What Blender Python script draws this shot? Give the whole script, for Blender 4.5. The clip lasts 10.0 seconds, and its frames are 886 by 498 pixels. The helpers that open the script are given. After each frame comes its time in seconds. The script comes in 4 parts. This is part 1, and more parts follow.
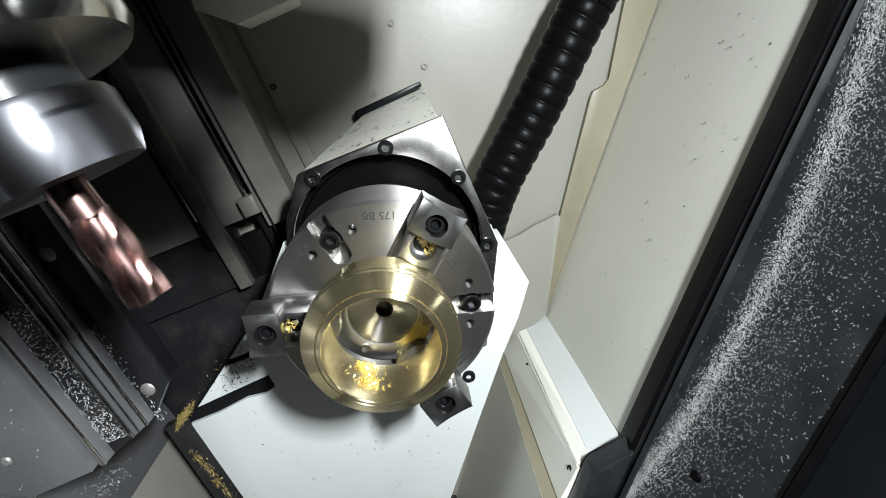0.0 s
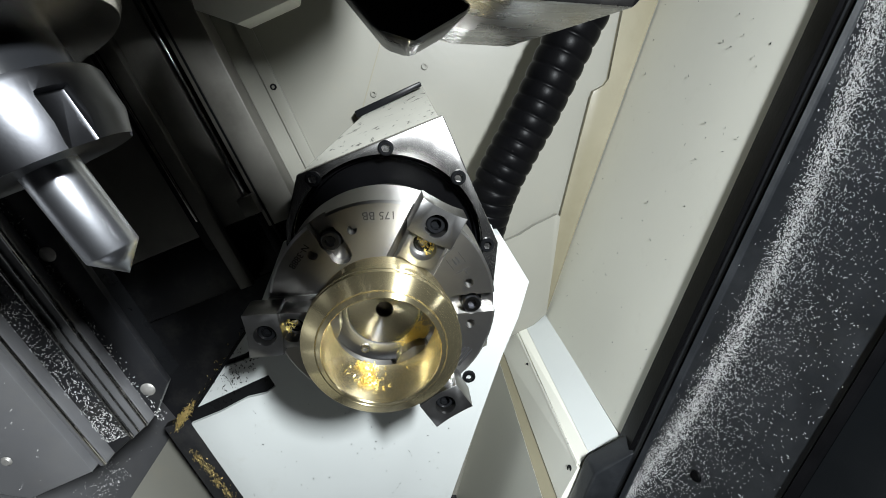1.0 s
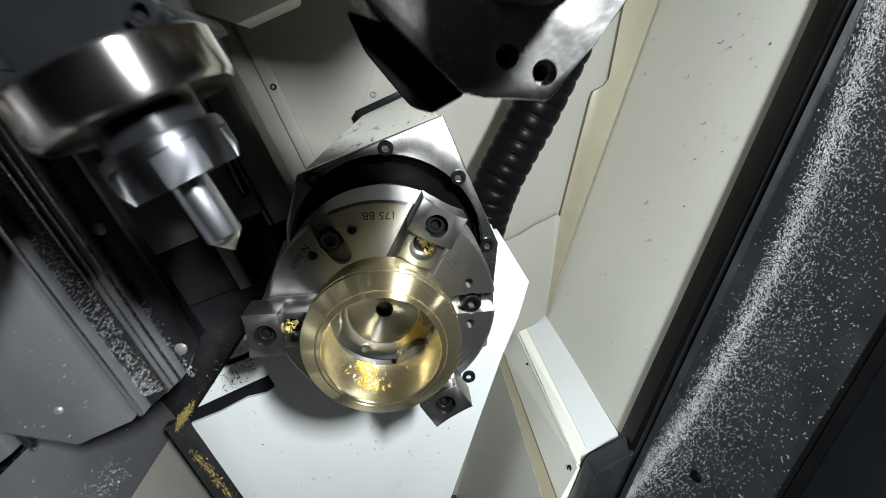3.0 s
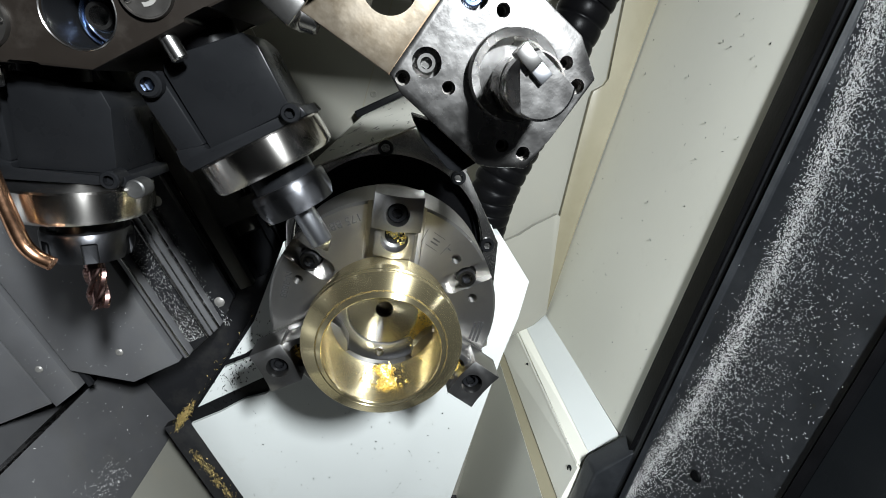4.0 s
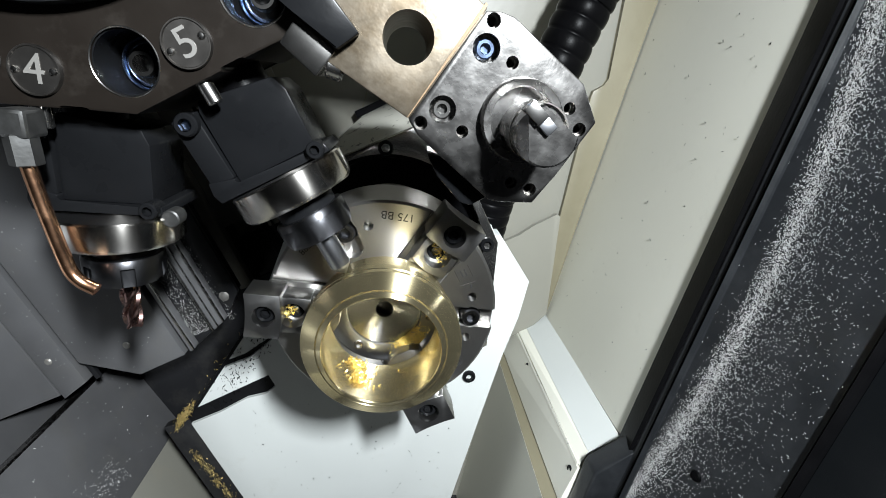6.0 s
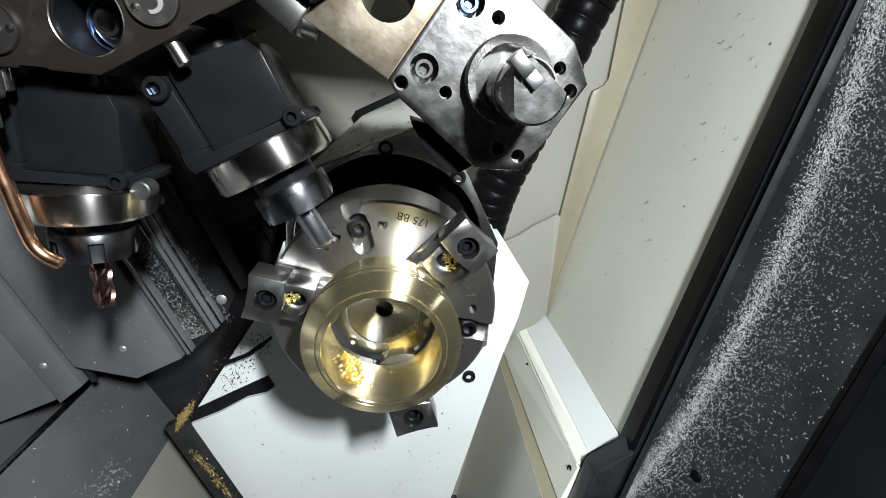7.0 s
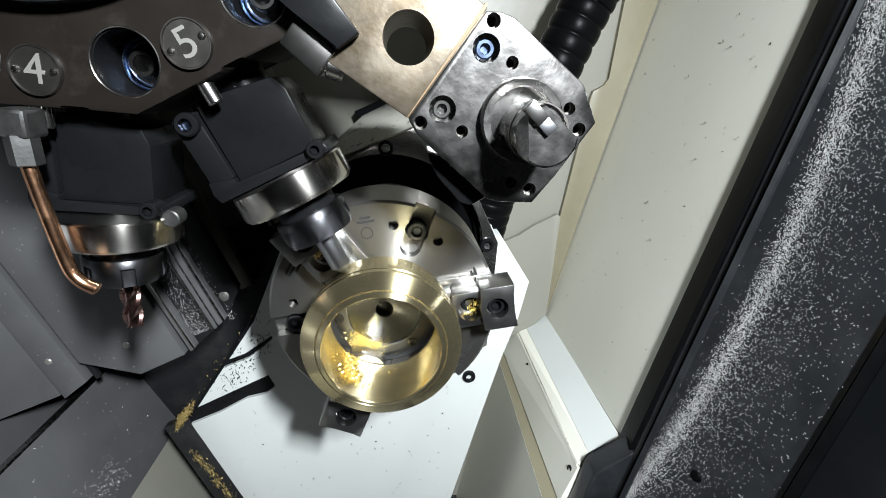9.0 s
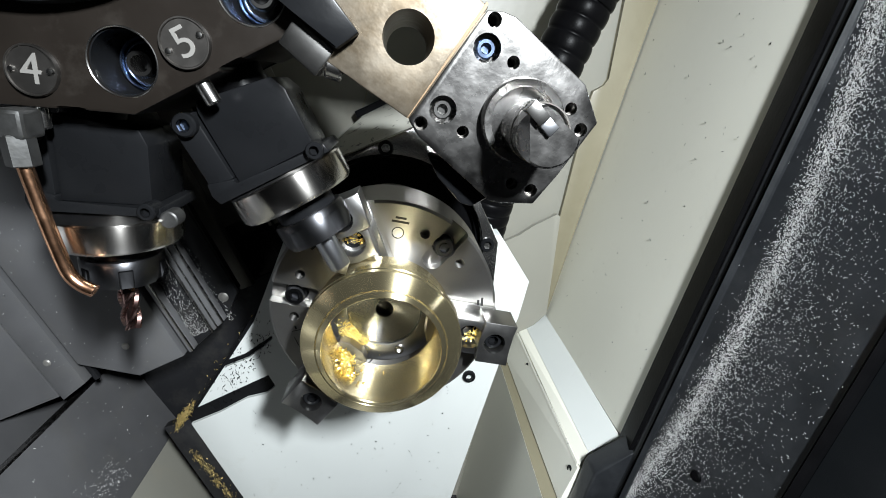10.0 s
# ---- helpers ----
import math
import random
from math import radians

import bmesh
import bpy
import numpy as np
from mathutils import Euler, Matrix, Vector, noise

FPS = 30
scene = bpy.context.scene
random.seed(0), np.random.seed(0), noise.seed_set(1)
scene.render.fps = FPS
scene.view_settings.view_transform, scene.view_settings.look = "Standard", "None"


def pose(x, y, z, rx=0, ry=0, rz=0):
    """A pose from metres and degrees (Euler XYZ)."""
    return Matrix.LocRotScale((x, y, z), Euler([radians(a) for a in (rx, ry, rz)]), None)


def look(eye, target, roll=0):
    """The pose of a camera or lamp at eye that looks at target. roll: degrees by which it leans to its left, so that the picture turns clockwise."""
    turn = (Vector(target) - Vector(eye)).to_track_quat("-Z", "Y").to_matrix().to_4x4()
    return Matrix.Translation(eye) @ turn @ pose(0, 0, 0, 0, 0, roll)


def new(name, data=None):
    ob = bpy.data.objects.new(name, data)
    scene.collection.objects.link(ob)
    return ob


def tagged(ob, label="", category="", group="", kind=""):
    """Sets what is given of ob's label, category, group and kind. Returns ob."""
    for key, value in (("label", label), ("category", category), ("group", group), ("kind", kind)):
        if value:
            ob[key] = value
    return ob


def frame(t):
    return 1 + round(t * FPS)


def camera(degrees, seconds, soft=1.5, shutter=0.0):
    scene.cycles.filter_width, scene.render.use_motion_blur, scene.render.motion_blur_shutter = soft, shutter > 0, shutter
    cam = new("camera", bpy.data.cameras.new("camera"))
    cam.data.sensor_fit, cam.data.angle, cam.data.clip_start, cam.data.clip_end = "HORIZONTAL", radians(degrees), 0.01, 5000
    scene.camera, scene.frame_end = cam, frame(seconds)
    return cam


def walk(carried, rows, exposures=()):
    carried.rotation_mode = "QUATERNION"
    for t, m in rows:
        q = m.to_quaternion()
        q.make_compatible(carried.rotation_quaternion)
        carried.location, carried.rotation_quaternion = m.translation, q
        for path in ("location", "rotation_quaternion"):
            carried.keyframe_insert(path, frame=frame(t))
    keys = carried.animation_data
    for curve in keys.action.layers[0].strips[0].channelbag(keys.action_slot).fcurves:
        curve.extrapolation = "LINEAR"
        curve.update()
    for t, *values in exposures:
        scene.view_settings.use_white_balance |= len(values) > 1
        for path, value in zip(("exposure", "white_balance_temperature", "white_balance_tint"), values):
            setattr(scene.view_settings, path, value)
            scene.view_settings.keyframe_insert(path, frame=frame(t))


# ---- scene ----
ZS = 1.0                      # height of the spindle axis
CZ = Matrix.Translation((0, 0, ZS))

cam = camera(85.7, 10.0, soft=0.6, shutter=0.5)
EYE = pose(0.0, -0.3376, ZS + 0.1693, 71.09, -5.77, -4.87)
walk(cam, [(0.0, EYE), (10.0, EYE)])

# ---------------------------------------------------------------- light
world = bpy.data.worlds.new("world")
scene.world = world
world.use_nodes = True
world.node_tree.nodes["Background"].inputs[0].default_value = (0.75, 0.85, 1.0, 1)
world.node_tree.nodes["Background"].inputs[1].default_value = 0.0004
scene.view_settings.exposure = 0.0


def area_lamp(name, eye, target, sx, sy, power, color):
    data = bpy.data.lights.new(name, "AREA")
    data.shape, data.size, data.size_y, data.energy, data.color = "RECTANGLE", sx, sy, power, color
    ob = new(name, data)
    ob.matrix_world = look(eye, target)
    return ob


LAMPS = [((0.180, -0.63, ZS + 0.480), (0.0, 0.05, ZS - 0.10), 0.085, 16.0)]
for lamp_eye, lamp_aim, lamp_length, lamp_power in LAMPS:
    lamp = area_lamp("led_light", lamp_eye, lamp_aim, 0.035, lamp_length, lamp_power, (0.90, 0.96, 1.0))
    lamp.data.spread = radians(150)


# ---------------------------------------------------------------- materials
def material(name, color, rough=0.5, metal=0.0, var=0.15, scale=60.0, bump=0.1, bump_scale=300.0,
             dirt=None, dirt_amount=0.0, dirt_scale=25.0, aniso=0.0, turned="", spec=0.5, coat=0.0, rough_var=0.1, flakes=False):
    m = bpy.data.materials.new(name)
    m.use_nodes = True
    nt = m.node_tree
    b = nt.nodes["Principled BSDF"]
    b.inputs["Roughness"].default_value, b.inputs["Metallic"].default_value = rough, metal
    b.inputs["Coat Weight"].default_value = coat
    b.inputs["Anisotropic"].default_value = aniso
    b.inputs["Anisotropic Rotation"].default_value = 0.25
    b.inputs["Specular IOR Level"].default_value = spec
    tc = nt.nodes.new("ShaderNodeTexCoord")
    n1 = nt.nodes.new("ShaderNodeTexNoise")
    n1.inputs["Scale"].default_value, n1.inputs["Detail"].default_value = scale, 6
    nt.links.new(tc.outputs["Object"], n1.inputs["Vector"])
    ramp = nt.nodes.new("ShaderNodeMixRGB")
    ramp.inputs[1].default_value = (*[max(0, c * (1 - var)) for c in color], 1)
    ramp.inputs[2].default_value = (*[min(1, c * (1 + var)) for c in color], 1)
    nt.links.new(n1.outputs["Fac"], ramp.inputs[0])
    out = ramp.outputs[0]
    if dirt:
        n3 = nt.nodes.new("ShaderNodeTexNoise")
        n3.inputs["Scale"].default_value, n3.inputs["Detail"].default_value = dirt_scale, 9
        n3.inputs["Roughness"].default_value = 0.7
        nt.links.new(tc.outputs["Object"], n3.inputs["Vector"])
        cr = nt.nodes.new("ShaderNodeValToRGB")
        cr.color_ramp.elements[0].position, cr.color_ramp.elements[1].position = 0.62 - dirt_amount * 0.3, 0.75
        cr.color_ramp.elements[1].color = (dirt_amount, dirt_amount, dirt_amount, 1)
        if flakes:
            cr.color_ramp.elements[0].position, cr.color_ramp.elements[1].position = 0.595, 0.615
        nt.links.new(n3.outputs["Fac"], cr.inputs[0])
        mix = nt.nodes.new("ShaderNodeMixRGB")
        mix.inputs[2].default_value = (*dirt, 1)
        nt.links.new(cr.outputs[0], mix.inputs[0])
        nt.links.new(out, mix.inputs[1])
        out = mix.outputs[0]
    nt.links.new(out, b.inputs["Base Color"])
    n2 = nt.nodes.new("ShaderNodeTexNoise")
    n2.inputs["Scale"].default_value, n2.inputs["Detail"].default_value = bump_scale, 3
    nt.links.new(tc.outputs["Object"], n2.inputs["Vector"])
    if turned:
        tg = nt.nodes.new("ShaderNodeTangent")
        tg.direction_type, tg.axis = "RADIAL", turned
        nt.links.new(tg.outputs[0], b.inputs["Tangent"])
    if rough_var:
        mr = nt.nodes.new("ShaderNodeMapRange")
        mr.inputs["To Min"].default_value, mr.inputs["To Max"].default_value = max(0.02, rough - rough_var), rough + rough_var
        nt.links.new(n1.outputs["Fac"], mr.inputs["Value"])
        nt.links.new(mr.outputs[0], b.inputs["Roughness"])
    if bump:
        bp = nt.nodes.new("ShaderNodeBump")
        bp.inputs["Strength"].default_value, bp.inputs["Distance"].default_value = bump, 0.0005
        nt.links.new(n2.outputs["Fac"], bp.inputs["Height"])
        nt.links.new(bp.outputs[0], b.inputs["Normal"])
    return m


M_PAINT = material("white_enamel", (0.54, 0.56, 0.545), 0.45, 0, 0.04, 15, 0.10, 150, (0.30, 0.27, 0.2), 0.16, 30, spec=0.3)
# Raised in colour to make up for light missing on the side panel.
M_BEIGE = material("lightened_beige_enamel", (0.74, 0.73, 0.645), 0.38, 0, 0.03, 12, 0.06, 150, (0.3, 0.27, 0.2), 0.1, 30)
# Darker copy of the cream enamel; the colour deepens the back wall's shade.
M_WALL = material("shaded_cream_enamel", (0.232, 0.226, 0.193), 0.36, 0, 0.05, 9, 0.22, 110, (0.27, 0.24, 0.18), 0.25, 22, spec=0.25)
M_STAIN = material("stained_joint", (0.17, 0.11, 0.06), 0.5, 0.3, 0.2, 60, 0.1, 200)
M_CHIPPED = material("chipped_enamel", (0.62, 0.61, 0.54), 0.36, 0.0, 0.10, 40, 0.25, 90, (0.03, 0.028, 0.024), 0.9, 75, flakes=True)
# Tan lowered so its colour holds the shade of corner strip and ledge.
M_TAN = material("darkened_tan_sealant", (0.20, 0.18, 0.12), 0.45, 0, 0.1, 30, 0.1, 120, (0.16, 0.13, 0.08), 0.3, 40)
M_BLACK = material("black_plastic", (0.0105, 0.0115, 0.0130), 0.33, 0, 0.4, 30, 0.2, 350, (0.035, 0.037, 0.040), 0.5, 18, spec=0.32)
M_SLIDE = material("oily_slide_steel", (0.15, 0.143, 0.125), 0.40, 0.2, 0.22, 25, 0.06, 250, (0.07, 0.065, 0.055), 0.5, 22)
M_DARK = material("dark_steel_cover", (0.022, 0.0225, 0.025), 0.34, 0.5, 0.25, 20, 0.08, 250, (0.09, 0.085, 0.075), 0.4, 30)
M_GREY = material("grey_steel_cover", (0.128, 0.128, 0.132), 0.36, 0.25, 0.3, 14, 0.10, 250, (0.15, 0.145, 0.135), 0.45, 26)
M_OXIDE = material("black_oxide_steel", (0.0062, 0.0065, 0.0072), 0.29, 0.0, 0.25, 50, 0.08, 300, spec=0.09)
M_TURRET = material("bronzed_steel", (0.0125, 0.0100, 0.0082), 0.34, 0.2, 0.25, 40, 0.08, 300, (0.05, 0.044, 0.038), 0.3, 60, spec=0.3)
M_STEEL = material("ground_steel", (0.47, 0.46, 0.445), 0.23, 1.0, 0.1, 40, 0.05, 500)
M_DULL = material("scuffed_plate_steel", (0.27, 0.262, 0.255), 0.27, 1.0, 0.22, 110, 0.35, 160, (0.66, 0.65, 0.63), 0.35, 70)
M_TURNED = material("turned_steel", (0.42, 0.42, 0.42), 0.21, 1.0, 0.06, 30, 0.02, 500, rough_var=0.03, aniso=0.95, turned="Y")
M_COLLAR = material("polished_steel", (0.66, 0.63, 0.59), 0.21, 1.0, 0.06, 30, 0.02, 500, rough_var=0.03, aniso=0.92, turned="X")
M_CHUCK = material("chuck_steel", (0.37, 0.36, 0.345), 0.34, 0.95, 0.1, 30, 0.04, 500, (0.22, 0.21, 0.19), 0.3, 45, rough_var=0.05, aniso=0.9, turned="Y")
M_JAW = material("jaw_steel", (0.33, 0.325, 0.32), 0.32, 1.0, 0.14, 50, 0.08, 300, (0.18, 0.17, 0.16), 0.4, 60)
M_WORN = material("scratched_steel", (0.120, 0.094, 0.064), 0.46, 0.8, 0.35, 60, 0.7, 110, (0.30, 0.265, 0.215), 0.8, 38)
M_BRASS = material("brass", (0.83, 0.715, 0.43), 0.22, 0.97, 0.05, 20, 0.015, 600, aniso=0.97, turned="Y", rough_var=0.03)
M_CHIP = material("brass_chips", (0.95, 0.72, 0.28), 0.42, 1.0, 0.2, 200, 0.1, 900)
M_NUT = material("phosphated_steel", (0.085, 0.086, 0.092), 0.36, 1.0, 0.12, 60, 0.06, 300, rough_var=0.05, aniso=0.6, turned="X")
M_DRILL = material("ground_carbide", (0.50, 0.51, 0.54), 0.30, 1.0, 0.1, 40, 0.03, 500, rough_var=0.03)
M_ZINC = material("zinc_plated_steel", (0.13, 0.13, 0.128), 0.42, 0.9, 0.3, 150, 0.25, 250, (0.06, 0.058, 0.05), 0.5, 90)
M_RIVET = material("dull_rivet_steel", (0.30, 0.29, 0.27), 0.5, 0.6, 0.4, 250, 0.5, 500)
M_SILVER = material("silvery_chips", (0.47, 0.47, 0.46), 0.45, 0.3, 0.25, 200, 0.1, 900)
M_OLDCHIP = material("dull_brass_chips", (0.42, 0.32, 0.13), 0.45, 0.8, 0.3, 200, 0.1, 900)
M_COPPER = material("copper", (0.95, 0.50, 0.30), 0.22, 1.0, 0.15, 120, 0.5, 120)
M_CARBIDE = material("coated_carbide", (0.25, 0.155, 0.14), 0.26, 1.0, 0.15, 80, 0.05, 300)
M_RUBBER = material("black_rubber", (0.0024, 0.0024, 0.0027), 0.34, 0, 0.3, 60, 0.2, 300, spec=0.045)
M_PLATE = material("number_plate_steel", (0.16, 0.15, 0.14), 0.4, 1.0, 0.15, 90, 0.05, 400)
M_DIGIT = material("bright_etched_steel", (0.25, 0.24, 0.225), 0.4, 0.4, 0.1, 90, 0.05, 400)
M_BARS = material("engraved_marks", (0.02, 0.02, 0.02), 0.6, 0.3, 0.2, 90, 0, 400)
# Plain steel tinted blue: the lamp's bluish reflection put into the colour.
M_BLUE_GLINT = material("blue_glint_steel", (0.30, 0.40, 0.62), 0.22, 1.0, 0.2, 300, 0.05, 400)
M_GLASS = material("dark_window", (0.003, 0.0036, 0.0042), 0.12, 0, 0.2, 20, 0, 300, spec=0.2)


# ---------------------------------------------------------------- mesh helpers
def finish(bm, smooth=40):
    bmesh.ops.recalc_face_normals(bm, faces=bm.faces)
    me = bpy.data.meshes.new("mesh")
    bm.to_mesh(me)
    bm.free()
    if smooth:
        me.polygons.foreach_set("use_smooth", [True] * len(me.polygons))
        me.set_sharp_from_angle(angle=radians(smooth))
    return me


def part(name, bm, mat, parent=None, label="", smooth=40):
    ob = new(name, finish(bm, smooth) if isinstance(bm, bmesh.types.BMesh) else bm)
    if not ob.data.materials:
        ob.data.materials.append(mat)
    ob.parent = parent
    if label:
        tagged(ob, label)
    return ob


def lathe(profile, axis="Y", seg=64, closed=True, bm=None, m=None):
    """Turn a profile of (radius, height) round an axis; a closed profile gives a solid ring."""
    bm = bm or bmesh.new()
    rings = []
    for r, h in profile:
        if r < 1e-6:
            co = {"Y": (0, h, 0), "X": (h, 0, 0), "Z": (0, 0, h)}[axis]
            rings.append([bm.verts.new(m @ Vector(co) if m else co)])
            continue
        ring = []
        for i in range(seg):
            a = 2 * math.pi * i / seg
            c, s = r * math.cos(a), r * math.sin(a)
            co = {"Y": (c, h, s), "X": (h, c, s), "Z": (c, s, h)}[axis]
            ring.append(bm.verts.new(m @ Vector(co) if m else co))
        rings.append(ring)
    n = len(rings)
    for k in range(n if closed else n - 1):
        a, b = rings[k], rings[(k + 1) % n]
        if len(a) == 1 and len(b) == 1:
            continue
        for i in range(seg):
            j = (i + 1) % seg
            if len(a) == 1:
                bm.faces.new((a[0], b[i], b[j]))
            elif len(b) == 1:
                bm.faces.new((a[i], a[j], b[0]))
            else:
                bm.faces.new((a[i], a[j], b[j], b[i]))
    return bm


def rod(p0, p1, r0, r1=None, seg=24, bm=None, bevel=0.0):
    """A solid round bar from p0 to p1."""
    p0, p1 = Vector(p0), Vector(p1)
    r1 = r0 if r1 is None else r1
    L = (p1 - p0).length
    m = Matrix.Translation(p0) @ (p1 - p0).to_track_quat("Z", "Y").to_matrix().to_4x4()
    e = min(bevel, L * 0.4, r0 * 0.5, max(r1, 1e-6) * 0.5)
    prof = [(0, 0), (r0 - e, 0), (r0, e), (r1, L - e), (r1 - e, L), (0, L)] if e else [(0, 0), (r0, 0), (r1, L), (0, L)]
    return lathe(prof, "Z", seg, False, bm, m)


def box(x0, x1, y0, y1, z0, z1, bevel=0.0, bm=None):
    new_bm = bmesh.new()
    bmesh.ops.create_cube(new_bm, size=1.0)
    for v in new_bm.verts:
        v.co = (x0 + (v.co.x + 0.5) * (x1 - x0), y0 + (v.co.y + 0.5) * (y1 - y0), z0 + (v.co.z + 0.5) * (z1 - z0))
    if bevel:
        bmesh.ops.bevel(new_bm, geom=new_bm.edges, offset=bevel, segments=2, affect="EDGES", profile=0.5)
    return merge(bm, new_bm) if bm else new_bm


def merge(bm, other):
    me = bpy.data.meshes.new("tmp")
    other.to_mesh(me)
    other.free()
    bm.from_mesh(me)
    bpy.data.meshes.remove(me)
    return bm


def prism(poly, y0, y1, bevel=0.0, bm=None, axis="Y"):
    """A slab with an outline of (x, z) corners between the depths y0 and y1 (axis X: corners are (y, z); Z: (x, y))."""
    nb = bmesh.new()

    def at(a, b, h):
        return {"Y": (a, h, b), "X": (h, a, b), "Z": (a, b, h)}[axis]
    lo = [nb.verts.new(at(a, b, y0)) for a, b in poly]
    hi = [nb.verts.new(at(a, b, y1)) for a, b in poly]
    nb.faces.new(lo)
    nb.faces.new(hi[::-1])
    n = len(poly)
    for i in range(n):
        nb.faces.new((lo[i], hi[i], hi[(i + 1) % n], lo[(i + 1) % n]))
    if bevel:
        bmesh.ops.bevel(nb, geom=nb.edges, offset=bevel, segments=2, affect="EDGES", profile=0.5)
    return merge(bm, nb) if bm else nb


def moved(bm, m):
    bmesh.ops.transform(bm, matrix=m, verts=bm.verts)
    return bm


def cut(bm, cutters, smooth=40):
    """The solid bm with the solids of the cutters taken away, as a mesh."""
    base = new("solid", finish(bm, 0))
    made = []
    for c in cutters:
        k = new("cutter", finish(c, 0))
        mod = base.modifiers.new("cut", "BOOLEAN")
        mod.operation, mod.object, mod.solver = "DIFFERENCE", k, "EXACT"
        made.append(k)
    bpy.context.view_layer.update()
    me = bpy.data.meshes.new_from_object(base.evaluated_get(bpy.context.evaluated_depsgraph_get()))
    for o in [base, *made]:
        bpy.data.objects.remove(o)
    me.materials.clear()
    me.polygons.foreach_set("use_smooth", [True] * len(me.polygons))
    me.set_sharp_from_angle(angle=radians(smooth))
    return me


def ry(deg):
    """Turn in the x-z plane, from x towards z."""
    return Matrix.Rotation(-radians(deg), 4, "Y")


def socket_screw(name, r, h, parent, m, mat=None, label=""):
    """A hexagon-socket cap screw; its head's top is at the origin of m and faces -y."""
    bm = lathe([(0, h), (r, h), (r, r * 0.18), (r * 0.86, 0), (r * 0.55, 0)], "Y", 24, False)
    # the hexagonal socket
    top = [bm.verts.new((r * 0.55 * math.cos(a), 0, r * 0.55 * math.sin(a))) for a in [i * math.pi / 3 for i in range(6)]]
    low = [bm.verts.new((v.co.x, r * 0.6, v.co.z)) for v in top]
    for i in range(6):
        bm.faces.new((top[i], top[(i + 1) % 6], low[(i + 1) % 6], low[i]))
    bm.faces.new(low)
    return part(name, moved(bm, m), mat or M_OXIDE, parent, label, 30)


def empty(name, label, category, m=None, group="", kind=""):
    e = new(name)
    e.empty_display_size = 0.02
    if m is not None:
        e.matrix_basis = m
    return tagged(e, label, category, group, kind)


# ---------------------------------------------------------------- the enclosure
SL = 28.0                                    # slant of the headstock about the spindle axis


def slab(name, corners, thick, mat, label, category="wall", kind="structure"):
    """A sheet of the given thickness behind a plane polygon of world corners."""
    bm = bmesh.new()
    vs = [Vector((x, y, z + ZS)) for x, y, z in corners]
    n = (vs[1] - vs[0]).cross(vs[2] - vs[0]).normalized()
    lo = [bm.verts.new(v) for v in vs]
    hi = [bm.verts.new(v + n * thick) for v in vs]
    bm.faces.new(lo)
    bm.faces.new(hi[::-1])
    for i in range(len(vs)):
        j = (i + 1) % len(vs)
        bm.faces.new((lo[i], hi[i], hi[j], lo[j]))
    ob = part(name, bm, mat, None, "", 0)
    return tagged(ob, label, category, kind=kind)


YB = 0.32
# right wall leans: x = 0.272 + 0.159 * z
def xr(z):
    return 0.272 + 0.159 * z


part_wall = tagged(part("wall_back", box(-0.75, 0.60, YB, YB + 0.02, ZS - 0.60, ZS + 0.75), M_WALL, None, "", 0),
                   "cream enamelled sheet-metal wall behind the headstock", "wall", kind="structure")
slab("wall_side", [(xr(-0.15), 0.04, -0.15), (xr(-0.15), YB, -0.15), (xr(0.7), YB, 0.7), (xr(0.7), 0.04, 0.7)], 0.02, M_BEIGE,
     "cream enamelled side panel beside the door, dotted with small chips")
# lower right: a bright sill, then a skirt running along the spindle
slab("sill", [(0.2465, 0.04, -0.149), (0.2165, 0.04, -0.1685), (0.2190, YB, -0.1700), (0.2490, YB, -0.150)], 0.012, M_PAINT,
     "white enamelled sill along the foot of the side panel", "sill")
slab("sill_flank", [(0.2163, 0.04, -0.1688), (0.2062, 0.034, -0.1795), (0.2072, YB, -0.1765), (0.2188, YB, -0.1703)], 0.010, M_BEIGE,
     "cream flank under the white sill", "sill")
slab("skirt_panel", [(0.2045, 0.032, -0.1812), (0.1930, 0.032, -0.2260), (0.1915, YB, -0.2190), (0.2055, YB, -0.1785)], 0.010, M_BEIGE,
     "cream sheet-metal skirt below the sill, with screws", "panel")
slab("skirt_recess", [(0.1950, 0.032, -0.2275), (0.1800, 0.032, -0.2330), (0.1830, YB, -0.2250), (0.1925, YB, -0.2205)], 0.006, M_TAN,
     "tan ledge under the skirt, shade put into its colour", "panel")
slab("lower_panel", [(0.1798, 0.032, -0.2335), (0.150, 0.032, -0.52), (0.150, YB, -0.52), (0.1828, YB, -0.2255)], 0.012, M_BEIGE,
     "cream sheet-metal panel above the chip tray", "panel")
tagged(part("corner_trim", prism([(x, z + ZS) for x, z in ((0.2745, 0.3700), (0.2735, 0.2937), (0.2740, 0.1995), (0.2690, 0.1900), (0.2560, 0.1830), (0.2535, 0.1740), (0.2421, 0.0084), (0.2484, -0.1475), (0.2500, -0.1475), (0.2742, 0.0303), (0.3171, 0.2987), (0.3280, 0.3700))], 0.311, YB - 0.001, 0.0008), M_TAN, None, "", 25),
       "tan sealed corner strip, darkened for shade, between back wall and side panel", "trim", kind="structure")
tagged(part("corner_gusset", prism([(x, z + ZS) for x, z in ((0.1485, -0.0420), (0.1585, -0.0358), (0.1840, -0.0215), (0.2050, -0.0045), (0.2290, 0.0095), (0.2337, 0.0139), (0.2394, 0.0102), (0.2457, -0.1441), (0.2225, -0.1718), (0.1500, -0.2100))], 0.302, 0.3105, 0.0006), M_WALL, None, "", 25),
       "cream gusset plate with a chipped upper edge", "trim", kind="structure")
